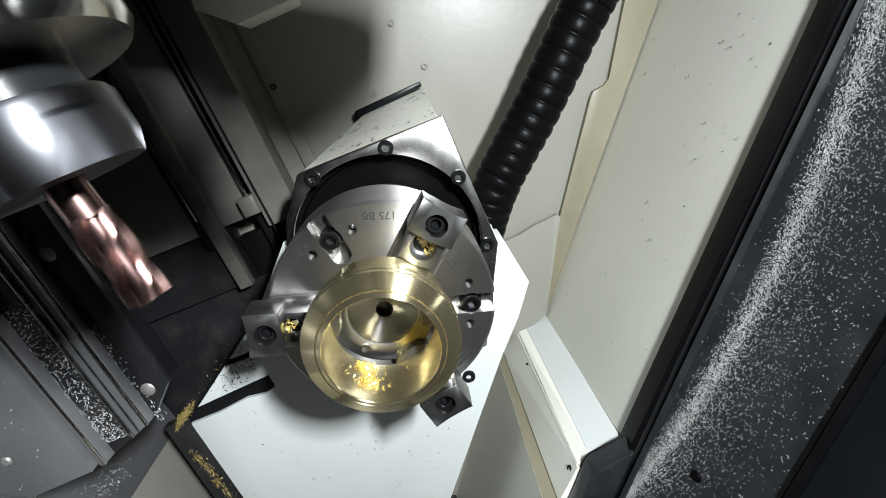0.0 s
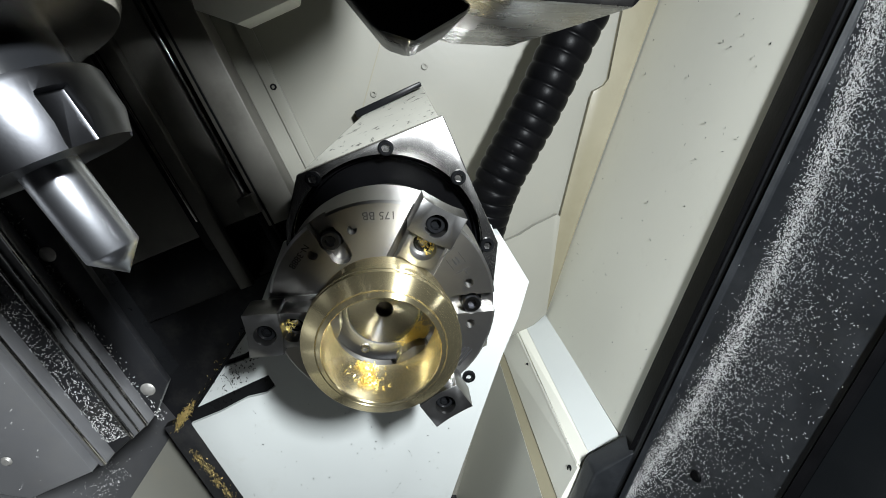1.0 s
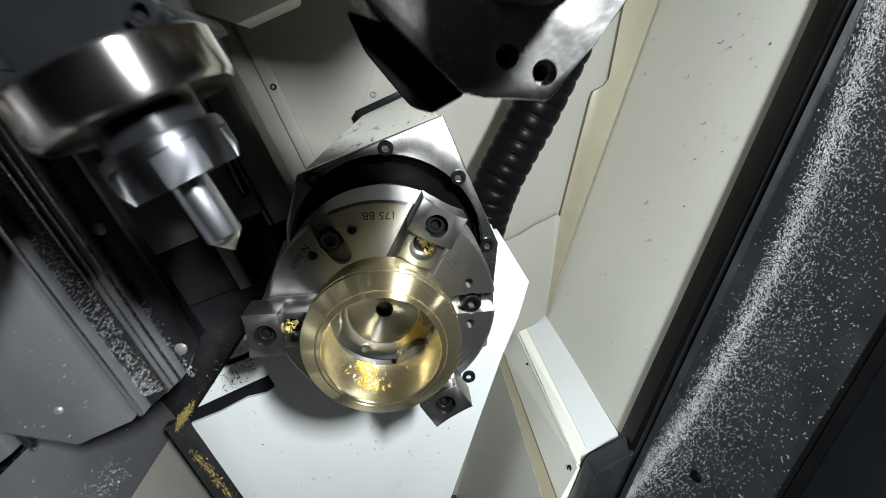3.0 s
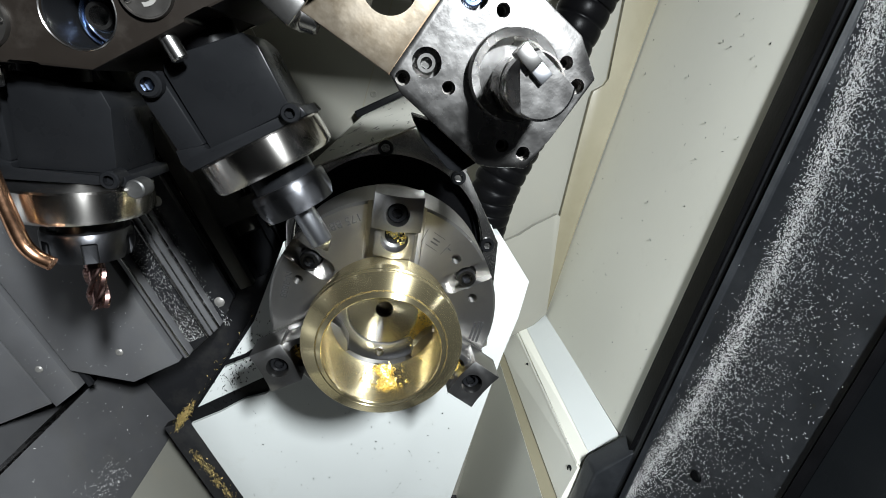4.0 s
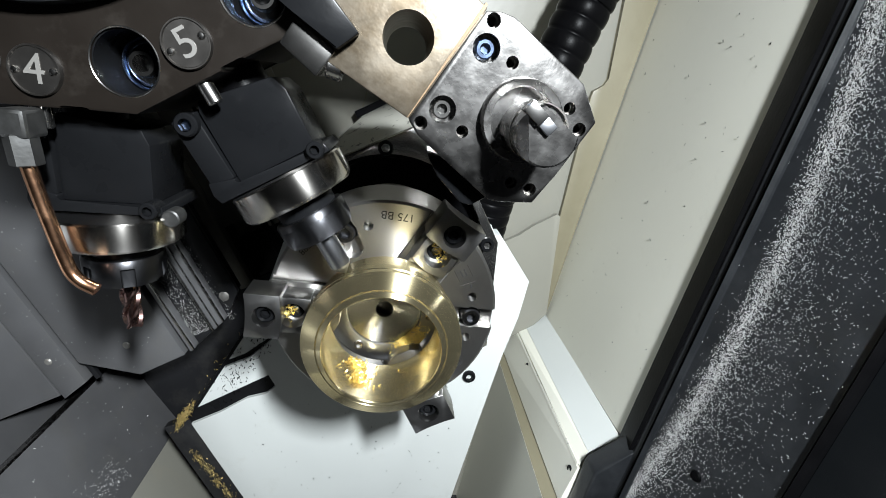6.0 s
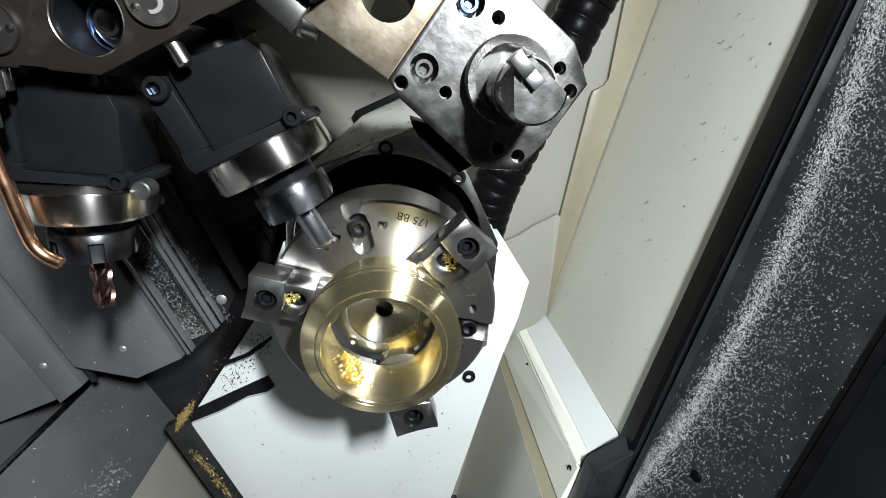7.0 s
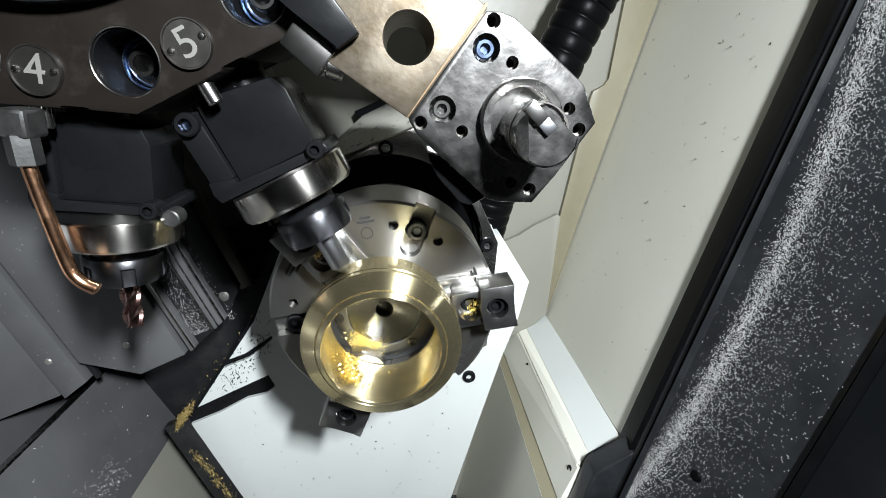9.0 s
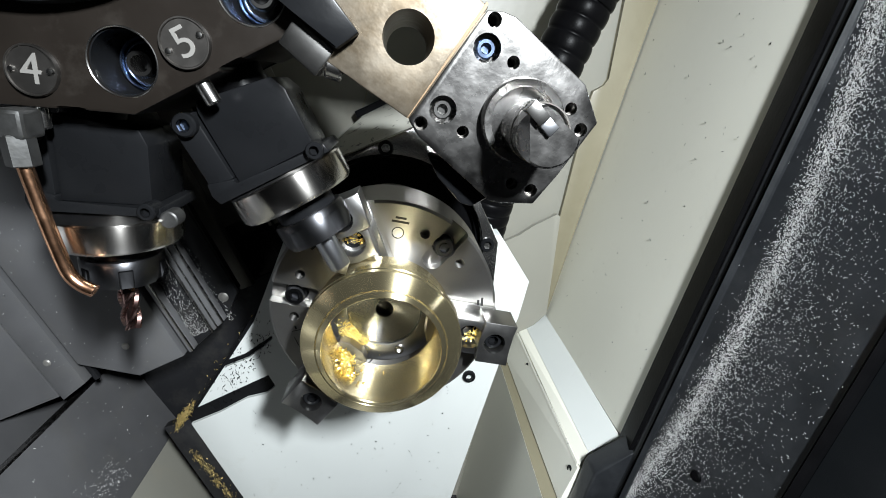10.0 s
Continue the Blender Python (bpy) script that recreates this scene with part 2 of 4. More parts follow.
tagged(part("sill_seam", prism([(0.2064, -0.1792), (0.2050, -0.1818), (0.2040, -0.1814), (0.2054, -0.1788)], 0.036, YB - 0.02), M_CHIPPED, None, "", 0), "chipped pale seam between sill and skirt", "seam", kind="structure").matrix_basis = CZ
# Unseen sides that close the enclosure; their dark colour limits fill and reflections.
slab("floor", [(-0.8, -0.8, -0.52), (0.8, -0.8, -0.52), (0.8, 0.5, -0.52), (-0.8, 0.5, -0.52)], -0.02, M_DARK,
     "unseen chip tray under the spindle, kept dark against bounced light", "floor")
slab("ceiling", [(-0.8, -0.8, 0.75), (-0.8, 0.5, 0.75), (0.8, 0.5, 0.75), (0.8, -0.8, 0.75)], -0.02, M_DARK,
     "unseen machine roof, kept dark against bounced light", "ceiling")
slab("wall_left", [(-0.75, -0.8, -0.52), (-0.75, -0.8, 0.75), (-0.75, 0.5, 0.75), (-0.75, 0.5, -0.52)], -0.02, M_DARK,
     "unseen wall behind the slides, kept dark against bounced light")
slab("wall_front", [(-0.8, -0.75, -0.52), (0.8, -0.75, -0.52), (0.8, -0.75, 0.75), (-0.8, -0.75, 0.75)], -0.02, M_DARK,
     "unseen end wall behind the camera, kept dark against bounced light")

for x, y, z in ((0.2025, 0.2255, -0.188), (0.2010, 0.0418, -0.193)):
    tagged(socket_screw("panel_screw", 0.0045, 0.004, None, Matrix.Translation((x, y, z + ZS)) @ Matrix.Rotation(radians(-80), 4, "Z")), "dark socket screw in the white skirt", "screw", "skirt screws")
tagged(part("wall_seam", box(-0.0005, 0.0005, YB - 0.0010, YB, -0.075, 0.40), M_TAN, None, "", 0), "dark joint line between two wall sheets", "seam", kind="structure").matrix_basis = Matrix.Translation((-0.036, 0, ZS + 0.175)) @ Matrix.Rotation(radians(13), 4, "Y")
for x, z in ((-0.016, 0.236), (-0.033, 0.150), (0.03, 0.19)):
    tagged(socket_screw("wall_screw", 0.0042, 0.003, None, Matrix.Translation((x, YB - 0.003, z + ZS)), M_WALL), "painted button screw in the back wall", "screw", "wall screws")

# door frame: black moulded profile in front of the side panel
door = empty("machine_door", "black moulded door frame dusted with silvery metal chips", "door", CZ, kind="structure")


def leaning(offsets, name, mat, label="", z0=-0.19, z1=0.75):
    """A long profile of (x, y) corners, set off from the leaning side panel and running up along it."""
    bm = bmesh.new()
    lo = [bm.verts.new((xr(z0) + x, y, z0)) for x, y in offsets]
    hi = [bm.verts.new((xr(z1) + x, y, z1)) for x, y in offsets]
    n = len(offsets)
    bm.faces.new(lo)
    bm.faces.new(hi[::-1])
    for i in range(n):
        bm.faces.new((lo[i], hi[i], hi[(i + 1) % n], lo[(i + 1) % n]))
    return part(name, bm, mat, door, label, 25)


leaning([(-0.0030, 0.041), (-0.006, 0.030), (-0.010, 0.012), (-0.006, 0.008), (0.05, 0.008), (0.05, 0.041)], "edge_seal", M_RUBBER, z0=-0.5)
leaning([(-0.0075, 0.010), (-0.0085, 0.006), (-0.0075, 0.002), (-0.002, 0.002), (-0.002, 0.010)], "seal_bead", M_BLACK, z0=-0.5)
leaning([(-0.0068, -0.0005), (-0.0098, -0.0030), (-0.0068, -0.0055), (-0.0020, -0.0055), (-0.0020, -0.0005)], "frame_rib", M_BLACK, z0=-0.5)
leaning([(-0.004, 0.007), (-0.006, -0.002), (0.008, -0.040), (0.026, -0.100), (0.06, -0.100), (0.06, 0.007)], "frame_panel", M_BLACK, z0=-0.5)
leaning([(0.0262, -0.1005), (0.0225, -0.1035), (0.0262, -0.1065), (0.06, -0.1065), (0.06, -0.1005)], "window_gasket", M_RUBBER, z0=-0.5)
leaning([(0.030, -0.107), (0.11, -0.36), (0.13, -0.36), (0.06, -0.107)], "window_pane", M_GLASS, "dark tinted window", z0=-0.5)
part("frame_plug", moved(lathe([(0.0, -0.0015), (0.0042, -0.0012), (0.0052, 0.0), (0.0, 0.0)], "Y", 20, False), Matrix.Translation((0.2635, -0.047, -0.1132)) @ Matrix.Rotation(radians(-70), 4, "Z")), M_RUBBER, door)
part("lower_corner", prism([(0.2382, -0.1413), (0.2084, -0.1636), (0.2009, -0.2191), (0.200, -0.2804), (0.196, -0.50), (0.300, -0.50), (0.2700, -0.1166)], 0.006, 0.030, 0.003), M_BLACK, door)

# ---------------------------------------------------------------- headstock
head = empty("headstock_housing", "machined steel spindle housing with bolted flange behind the chuck", "spindle housing", CZ)
c28 = ry(SL)


def slanted(pts):
    """Corners given in the slanted axes of the headstock, as (x, z)."""
    return [((c28 @ Vector((a, 0, b))).x, (c28 @ Vector((a, 0, b))).z) for a, b in pts]


hexa = slanted([(-0.050, 0.108), (0.105, 0.105), (0.110, -0.040), (0.055, -0.153), (-0.097, -0.153), (-0.137, -0.040), (-0.084, 0.067)])
ring_cut = rod((0, 0.10, 0), (0, 0.28, 0), 0.1005, seg=72)
part("flange", cut(prism(hexa, 0.140, 0.154, 0.0015), [ring_cut]), M_STEEL, head)


def frustum(front, y0, back, y1):
    bm = bmesh.new()
    lo = [bm.verts.new((x, y0, z)) for x, z in front]
    hi = [bm.verts.new((x, y1, z)) for x, z in back]
    bm.faces.new(lo)
    bm.faces.new(hi[::-1])
    for i in range(len(lo)):
        j = (i + 1) % len(lo)
        bm.faces.new((lo[i], hi[i], hi[j], lo[j]))
    return bm


rear_front = slanted([(-0.048, 0.107), (0.101, 0.104), (0.101, -0.038), (0.055, -0.150), (-0.096, -0.150), (-0.133, -0.038), (-0.082, 0.066)])
rear_back = slanted([(0.030, 0.133), (0.102, 0.133), (0.102, 0.0), (0.06, -0.089), (-0.03, -0.089), (-0.03, 0.0), (0.0, 0.10)])
part("rear_housing", cut(frustum(rear_front, 0.1545, rear_back, YB - 0.005), [rod((0, 0.10, 0), (0, 0.28, 0), 0.1005, seg=72)]), M_CHIPPED, head, "chipped cream painted rear housing")
part("seal_ring", lathe([(0.1002, 0.175), (0.1002, 0.158), (0.0985, 0.156), (0.0950, 0.156), (0.0930, 0.164), (0.066, 0.166), (0.066, 0.175)], "Y", 72), M_RUBBER, head, "black seal ring")
part("top_plate", prism(slanted([(0.012, 0.1290), (0.102, 0.1335), (0.102, 0.1395), (0.012, 0.1380)]), 0.292, 0.312, 0.0008), M_OXIDE, head, "black plate on the housing's top edge")
for ang, r in [(95.1, 0.1065), (138.7, 0.105), (52.0, 0.1056), (7.6, 0.1049)]:
    socket_screw("flange_screw", 0.0078, 0.008, head, Matrix.Translation((r * math.cos(radians(ang)), 0.1365, r * math.sin(radians(ang)))))

cover = empty("headstock_cover", "white enamelled headstock front cover with chips and smears", "cover", CZ)
white = [(0.108, 0.033), (0.119, 0.012), (0.151, -0.053), (0.142, -0.129), (0.061, -0.602), (-0.037, -0.602), (-0.220, -0.233), (-0.142, -0.098), (-0.110, -0.002)]
slot_a = prism([(-0.239, -0.249), (-0.223, -0.222), (-0.128, -0.166), (-0.120, -0.181), (-0.131, -0.192), (-0.153, -0.199), (-0.184, -0.220)], 0.14, 0.17)
slot_b = prism([(-0.184, -0.154), (-0.152, -0.138), (-0.123, -0.114), (-0.123, -0.119), (-0.150, -0.145), (-0.180, -0.160)], 0.14, 0.17)
part("front_plate", cut(prism(white, 0.150, 0.1545, 0.0006), [rod((0, 0.1, 0), (0, 0.3, 0), 0.100, seg=64), slot_a, slot_b]), M_PAINT, cover)
back_white = [(0.126, 0.015), (0.169, -0.041), (0.163, -0.088), (0.150, -0.145), (0.067, -0.619), (-0.024, -0.619), (-0.109, -0.012)]
part("body", prism(back_white, 0.176, YB - 0.02, 0.001), M_PAINT, cover)
part("backing_plate", prism([(-0.225, -0.236), (-0.144, -0.093), (0.110, -0.001), (0.122, -0.160), (0.037, -0.601), (-0.044, -0.601)], 0.1555, 0.1755), M_OXIDE, cover, "black backing plate")
part("edge_wiper", prism([(-0.222, -0.234), (-0.040, -0.601), (-0.080, -0.601), (-0.251, -0.248)], 0.154, 0.166, 0.001), M_DARK, cover, "dark rubber wiper")
socket_screw("cover_screw", 0.0078, 0.006, cover, Matrix.Translation((0.106, 0.146, -0.157)))

# ---------------------------------------------------------------- hose
bm = bmesh.new()
pts = [Vector((0.235, 0.20, 0.36)), Vector((0.196, 0.22, 0.272)), Vector((0.157, 0.22, 0.157)), Vector((0.122, 0.22, 0.061)), Vector((0.112, 0.23, -0.02))]
rings = []
N = 320
for i in range(N + 1):
    s = i / N * (len(pts) - 1)
    k = min(int(s), len(pts) - 2)
    f = s - k
    a, b, c, d = pts[max(k - 1, 0)], pts[k], pts[k + 1], pts[min(k + 2, len(pts) - 1)]
    p = 0.5 * ((2 * b) + (c - a) * f + (2 * a - 5 * b + 4 * c - d) * f * f + (3 * b - a - 3 * c + d) * f ** 3)
    t = (c - b).normalized()
    r = 0.0268 + 0.0020 * math.sqrt(abs(math.sin(i * math.pi / 12)))
    q = t.to_track_quat("Z", "Y")
    rings.append([bm.verts.new(p + q @ Vector((r * math.cos(j * math.pi / 10), r * math.sin(j * math.pi / 10), 0))) for j in range(20)])
for a, b in zip(rings, rings[1:]):
    for j in range(20):
        bm.faces.new((a[j], a[(j + 1) % 20], b[(j + 1) % 20], b[j]))
bm.faces.new(rings[0])
bm.faces.new(rings[-1][::-1])
hose = part("corrugated_hose", moved(bm, CZ), M_RUBBER, None, "", 80)
tagged(hose, "black corrugated rubber hose behind the spindle housing", "hose")

# ---------------------------------------------------------------- chuck
JAW0 = 87.25
chuck = empty("lathe_chuck", "three-jaw steel lathe chuck with engraved face", "chuck", CZ)
body = lathe([(0.0292, 0.0), (0.0855, 0.0), (0.0875, 0.002), (0.0875, 0.056), (0.0850, 0.058), (0.064, 0.058), (0.064, 0.150), (0.0292, 0.150)], "Y", 96)
cuts = []
for k in range(3):
    a = JAW0 + 60 + 120 * k
    cuts.append(moved(box(0.055, 0.11, -0.01, 0.010, -0.0080, 0.0080), ry(a)))
    cuts.append(moved(box(0.036, 0.11, -0.01, 0.0024, -0.0215, 0.0215), ry(a + 60)))
    cuts.append(moved(rod((0.0560, -0.01, 0), (0.0560, 0.0101, 0), 0.0080), ry(a)))
    cuts.append(moved(rod((0.0686, -0.01, 0), (0.0686, 0.022, 0), 0.0090), ry(a)))
    for d in (-14.8, 14.8):
        cuts.append(moved(rod((0.0693, -0.01, 0), (0.0693, 0.015, 0), 0.0038, seg=16), ry(a + d)))
part("body", cut(body, cuts), M_CHUCK, chuck)
for k in range(3):
    socket_screw("slot_screw", 0.0074, 0.012, chuck, ry(JAW0 + 60 + 120 * k) @ Matrix.Translation((0.0686, -0.0015, 0)), M_NUT)


def jaw_mesh():
    """A soft top jaw in jaw axes: x outwards, -y off the chuck's face; a low inner step and a high outer block."""
    outer = prism([(0.0735, -0.0170), (0.0985, -0.0170), (0.0972, -0.0080), (0.0970, 0.0), (0.0972, 0.0080), (0.0985, 0.0170), (0.0735, 0.0170), (0.0722, 0.0)], -0.0265, -0.001, 0.0006)
    inner = prism([(0.0530, -0.0140), (0.0760, -0.0140), (0.0760, 0.0140), (0.0530, 0.0140), (0.0505, 0.0)], -0.0215, -0.001, 0.0006)
    return (cut(outer, [rod((0.0844, -0.05, 0), (0.0844, -0.012, 0), 0.0082)]),
            cut(inner, [rod((0.0655, -0.05, 0), (0.0655, -0.008, 0), 0.0097)]))


JAW_OUT, JAW_IN = jaw_mesh()
for k in range(3):
    jaw = part("jaw", JAW_OUT.copy(), M_JAW, chuck)
    jaw.matrix_basis = ry(JAW0 + 120 * k)
    part("jaw_step", JAW_IN.copy(), M_JAW, jaw)
    part("base_jaw", prism([(0.0400, -0.0175), (0.0862, -0.0175), (0.0872, 0.0), (0.0862, 0.0175), (0.0400, 0.0175)], -0.0009, 0.0022, 0.0004), M_CHUCK, jaw)
    part("jaw_seat", prism([(0.0325, -0.0060), (0.0360, -0.0135), (0.0528, -0.0135), (0.0528, 0.0135), (0.0360, 0.0135), (0.0325, 0.0060)], -0.0150, -0.0026, 0.0006), M_JAW, jaw)
    socket_screw("jaw_screw", 0.0070, 0.009, jaw, Matrix.Translation((0.0844, -0.0215, 0)))
    socket_screw("jaw_screw", 0.0070, 0.007, jaw, Matrix.Translation((0.0655, -0.0115, 0)))
cov = part("centre_cover", lathe([(0.0066, 0.010), (0.0066, 0.0015), (0.0070, 0.0010), (0.0280, -0.0010), (0.0288, -0.0004), (0.0288, 0.010)], "Y", 72), M_TURNED, chuck)
part("bore_plug", lathe([(0.0, 0.008), (0.0066, 0.008), (0.0066, 0.010), (0.0, 0.010)], "Y", 24, False), M_OXIDE, cov)
part("centre_ring", lathe([(0.0290, -0.0020), (0.0300, -0.0024), (0.0425, -0.0024), (0.0435, -0.0016), (0.0435, 0.0), (0.0290, 0.0)], "Y", 72), M_JAW, chuck)
for k in range(3):
    socket_screw("cover_screw", 0.0038, 0.004, cov, ry(JAW0 + 180 + 120 * k) @ Matrix.Translation((0.0350, -0.0048, 0)), M_STEEL)


def lettering(text, size, m, parent, name="engraving", mat=None, depth=0.0001):
    """Raised flat letters; they read upright with their feet away from the axis."""
    cu = bpy.data.curves.new("letters", "FONT")
    cu.body, cu.size, cu.align_x, cu.align_y, cu.extrude = text, size, "CENTER", "CENTER", depth
    tmp = new("tmp", cu)
    bpy.context.view_layer.update()
    me = bpy.data.meshes.new_from_object(tmp.evaluated_get(bpy.context.evaluated_depsgraph_get()))
    bpy.data.objects.remove(tmp)
    me.materials.clear()
    me.transform(m @ ry(90) @ Matrix.Rotation(radians(90), 4, "X"))
    return part(name, me, mat or M_BARS, parent, "", 0)


def engraved_bar(phi, r, length, height, parent):
    m = ry(phi) @ Matrix.Translation((r, 0, 0))
    part("engraved_mark", moved(box(-height / 2, height / 2, -0.00025, 0.0002, -length / 2, length / 2), m), M_BARS, parent, "", 0)


lettering("175 BB", 0.0085, ry(115.4) @ Matrix.Translation((0.0765, -0.0002, 0)), chuck)
lettering("N-3888", 0.0070, ry(167.5) @ Matrix.Translation((0.0765, -0.0002, 0)), chuck)
for phi, r, ln, hh in ((60, 0.0735, 0.010, 0.0004), (60, 0.0625, 0.010, 0.0004), (52, 0.068, 0.0004, 0.011), (68, 0.068, 0.0004, 0.011), (60, 0.0695, 0.006, 0.0012), (60, 0.0665, 0.006, 0.0012), (50, 0.070, 0.003, 0.0012),
                       (349, 0.0785, 0.018, 0.0018), (349, 0.0755, 0.018, 0.0018), (349, 0.0725, 0.015, 0.0018), (219, 0.0765, 0.018, 0.0018), (219, 0.0735, 0.014, 0.0018),
                       (298.5, 0.0755, 0.008, 0.0016), (298.5, 0.0725, 0.013, 0.0016)):
    engraved_bar(phi, r, ln, hh, chuck)
part("engraved_emblem", moved(lathe([(0.0038, -0.0002), (0.0046, -0.0002), (0.0046, 0.0002), (0.0038, 0.0002)], "Y", 32), ry(299) @ Matrix.Translation((0.064, 0, 0))), M_BARS, chuck)


def sliver(bm, m, ln, wd):
    """A small curled chip: a bent strip with a ridge."""
    k = random.uniform(0.2, 0.6) * ln
    a = [bm.verts.new(m @ Vector(p)) for p in ((-ln / 2, 0, 0), (0, wd * 0.3, k), (ln / 2, 0, 0), (ln / 2, wd, 0), (0, wd, k * 1.1), (-ln / 2, wd, 0), (0, wd / 2, k * 0.55))]
    bm.faces.new((a[0], a[1], a[4], a[5]))
    bm.faces.new((a[1], a[2], a[3], a[4]))
    bm.faces.new((a[0], a[6], a[1]))
    bm.faces.new((a[6], a[2], a[1]))


def chips(places, ln=0.0022, wd=0.0009):
    bm = bmesh.new()
    for p in places:
        m = Matrix.Translation(p) @ Euler([random.uniform(0, 6.28) for _ in range(3)]).to_matrix().to_4x4()
        sliver(bm, m, ln * random.uniform(0.5, 1.4), wd * random.uniform(0.6, 1.3))
    return bm


for jaw in [o for o in chuck.children if o.name.startswith("jaw")]:
    pts = []
    for i in range(70):
        a, r = random.uniform(-2.2, 1.2), 0.0082 * math.sqrt(random.random())
        pts.append(Vector((0.0655 + r * math.cos(a) - 0.001, -0.0135 - random.uniform(0, 0.003), r * math.sin(a))))
    part("chip_fill", chips(pts), M_CHIP, jaw, "brass chips packed in the screw pocket", 0)

# ---------------------------------------------------------------- workpiece
ring = part("brass_ring", lathe([(0.0541, -0.0534), (0.0541, -0.0490), (0.0534, -0.0485), (0.0534, -0.0475), (0.0541, -0.0470), (0.0541, -0.0405), (0.0505, -0.0390), (0.0505, -0.016), (0.0391, -0.016),
                                 (0.0391, -0.0612), (0.0397, -0.0620), (0.0428, -0.0603), (0.0433, -0.0592), (0.0440, -0.0596), (0.0536, -0.0540)], "Y", 192), M_BRASS, None, "", 22)
tagged(ring, "shiny turned brass ring clamped in the chuck jaws", "ring")

def bore_chips():
    """Wet chips stuck to the lower part of the bore, in bore axes at its foot."""
    pts = []
    for i in range(1100):
        t = random.random()
        a = radians(-90 + 2.5 * math.sin(t * 5.0) + random.gauss(0, 3.0 + 1.4 * math.sin(t * 9)))
        y = -0.045 + 0.026 * t
        r = 0.0386 - abs(random.gauss(0, 0.0010))
        pts.append(Vector((r * math.cos(a), y, r * math.sin(a))))
    for i in range(22):
        a = radians(-90 + random.gauss(0, 20))
        pts.append(Vector((0.0390 * math.cos(a), random.uniform(-0.046, -0.02), 0.0390 * math.sin(a))))
    return chips(pts, 0.0026, 0.0011)


def plate_chips():
    pts = []
    for i in range(900):
        a, r = radians(-90 + random.gauss(0, 13)), random.uniform(0.026, 0.0385)
        pts.append(Vector((r * math.cos(a), -0.0038 - abs(random.gauss(0, 0.0012)), r * math.sin(a))))
    return chips(pts, 0.0015, 0.0006)


heap = tagged(part("brass_chip_heap", bore_chips(), M_CHIP, None, "", 0), "golden brass chips clinging inside the ring's bore", "metal chips", kind="stuff")
dusting = tagged(part("brass_chip_patch", plate_chips(), M_CHIP, None, "", 0), "golden brass chips lying on the chuck's centre plate", "metal chips", kind="stuff")

# ---------------------------------------------------------------- turret
TY = -0.05
turret = empty("tool_turret", "dark bronzed steel tool turret disc with numbered stations", "tool turret")
out = []
for k in range(12):
    a = -59.2 + 30 * k
    for d, r in ((-15.0, 0.1655), (2.4, 0.1600), (2.7, 0.1572), (6.5, 0.1580), (7.0, 0.1608)):
        out.append((r * math.cos(radians(a + d)), r * math.sin(radians(a + d))))
socks = [moved(rod((0.141, -0.06, 0), (0.141, 0.0, 0), 0.0160), ry(-59.2 - 13.5 + 30 * k)) for k in (-1, 0, 1, 2)]
part("disc", cut(prism(out, -0.030, 0.05, 0.0012), socks), M_TURRET, turret)
part("hub", lathe([(0.0, -0.045), (0.108, -0.045), (0.113, -0.040), (0.113, -0.029), (0.0, -0.029)], "Y", 96, False), M_BLACK, turret)
for k in (-1, 0, 1):
    m = ry(-59.2 - 13.5 + 30 * k)
    at = m @ Matrix.Translation((0.141, 0, 0))
    # Black liner and floor put the shade inside the socket into colour.
    part("socket_shade_liner", moved(lathe([(0.0159, -0.0285), (0.0159, -0.001), (0.0152, -0.001), (0.0152, -0.0285)], "Y", 40), at), M_OXIDE, turret)
    part("socket_rim", moved(lathe([(0.0158, -0.0302), (0.0163, -0.0306), (0.0167, -0.0302), (0.0163, -0.0298)], "Y", 48), at), M_STEEL, turret)
    part("socket_floor", moved(lathe([(0.0, -0.0009), (0.0151, -0.0009), (0.0151, -0.0002), (0.0, -0.0002)], "Y", 40, False), at), M_OXIDE, turret)
    valve = part("socket_valve", moved(lathe([(0.0045, -0.014), (0.0062, -0.014), (0.0070, -0.0125), (0.0074, -0.008), (0.0100, -0.0065), (0.0120, -0.004), (0.0120, -0.001), (0.0045, -0.001)], "Y", 40), at), M_STEEL, turret, "steel coolant valve")
    part("valve_ring", moved(lathe([(0.0126, -0.0045), (0.0136, -0.0060), (0.0146, -0.0045), (0.0146, -0.001), (0.0126, -0.001)], "Y", 40), at), M_BLUE_GLINT, valve, "steel ring coloured with a blue glint")


def number(text, phi):
    m = ry(phi) @ Matrix.Translation((0.1425, 0, -0.001))
    plate = part("number_plate", moved(lathe([(0.0, -0.0318), (0.0108, -0.0318), (0.0112, -0.0326), (0.0118, -0.0326), (0.0121, -0.0318), (0.0121, -0.0295), (0.0, -0.0295)], "Y", 48, False), m), M_PLATE, turret)
    lettering(text, 0.0205, m @ Matrix.Translation((0, -0.0319, 0)), plate, "digit", M_DIGIT, 0.0003)
    for s in (-1, 1):
        part("rivet", moved(lathe([(0.0, -0.0334), (0.0014, -0.0330), (0.0020, -0.0318), (0.0, -0.0318)], "Y", 12, False), m @ Matrix.Translation((0, 0, 0.0086 * s))), M_STEEL, plate)


number("4", -89.2)
number("5", -59.2)


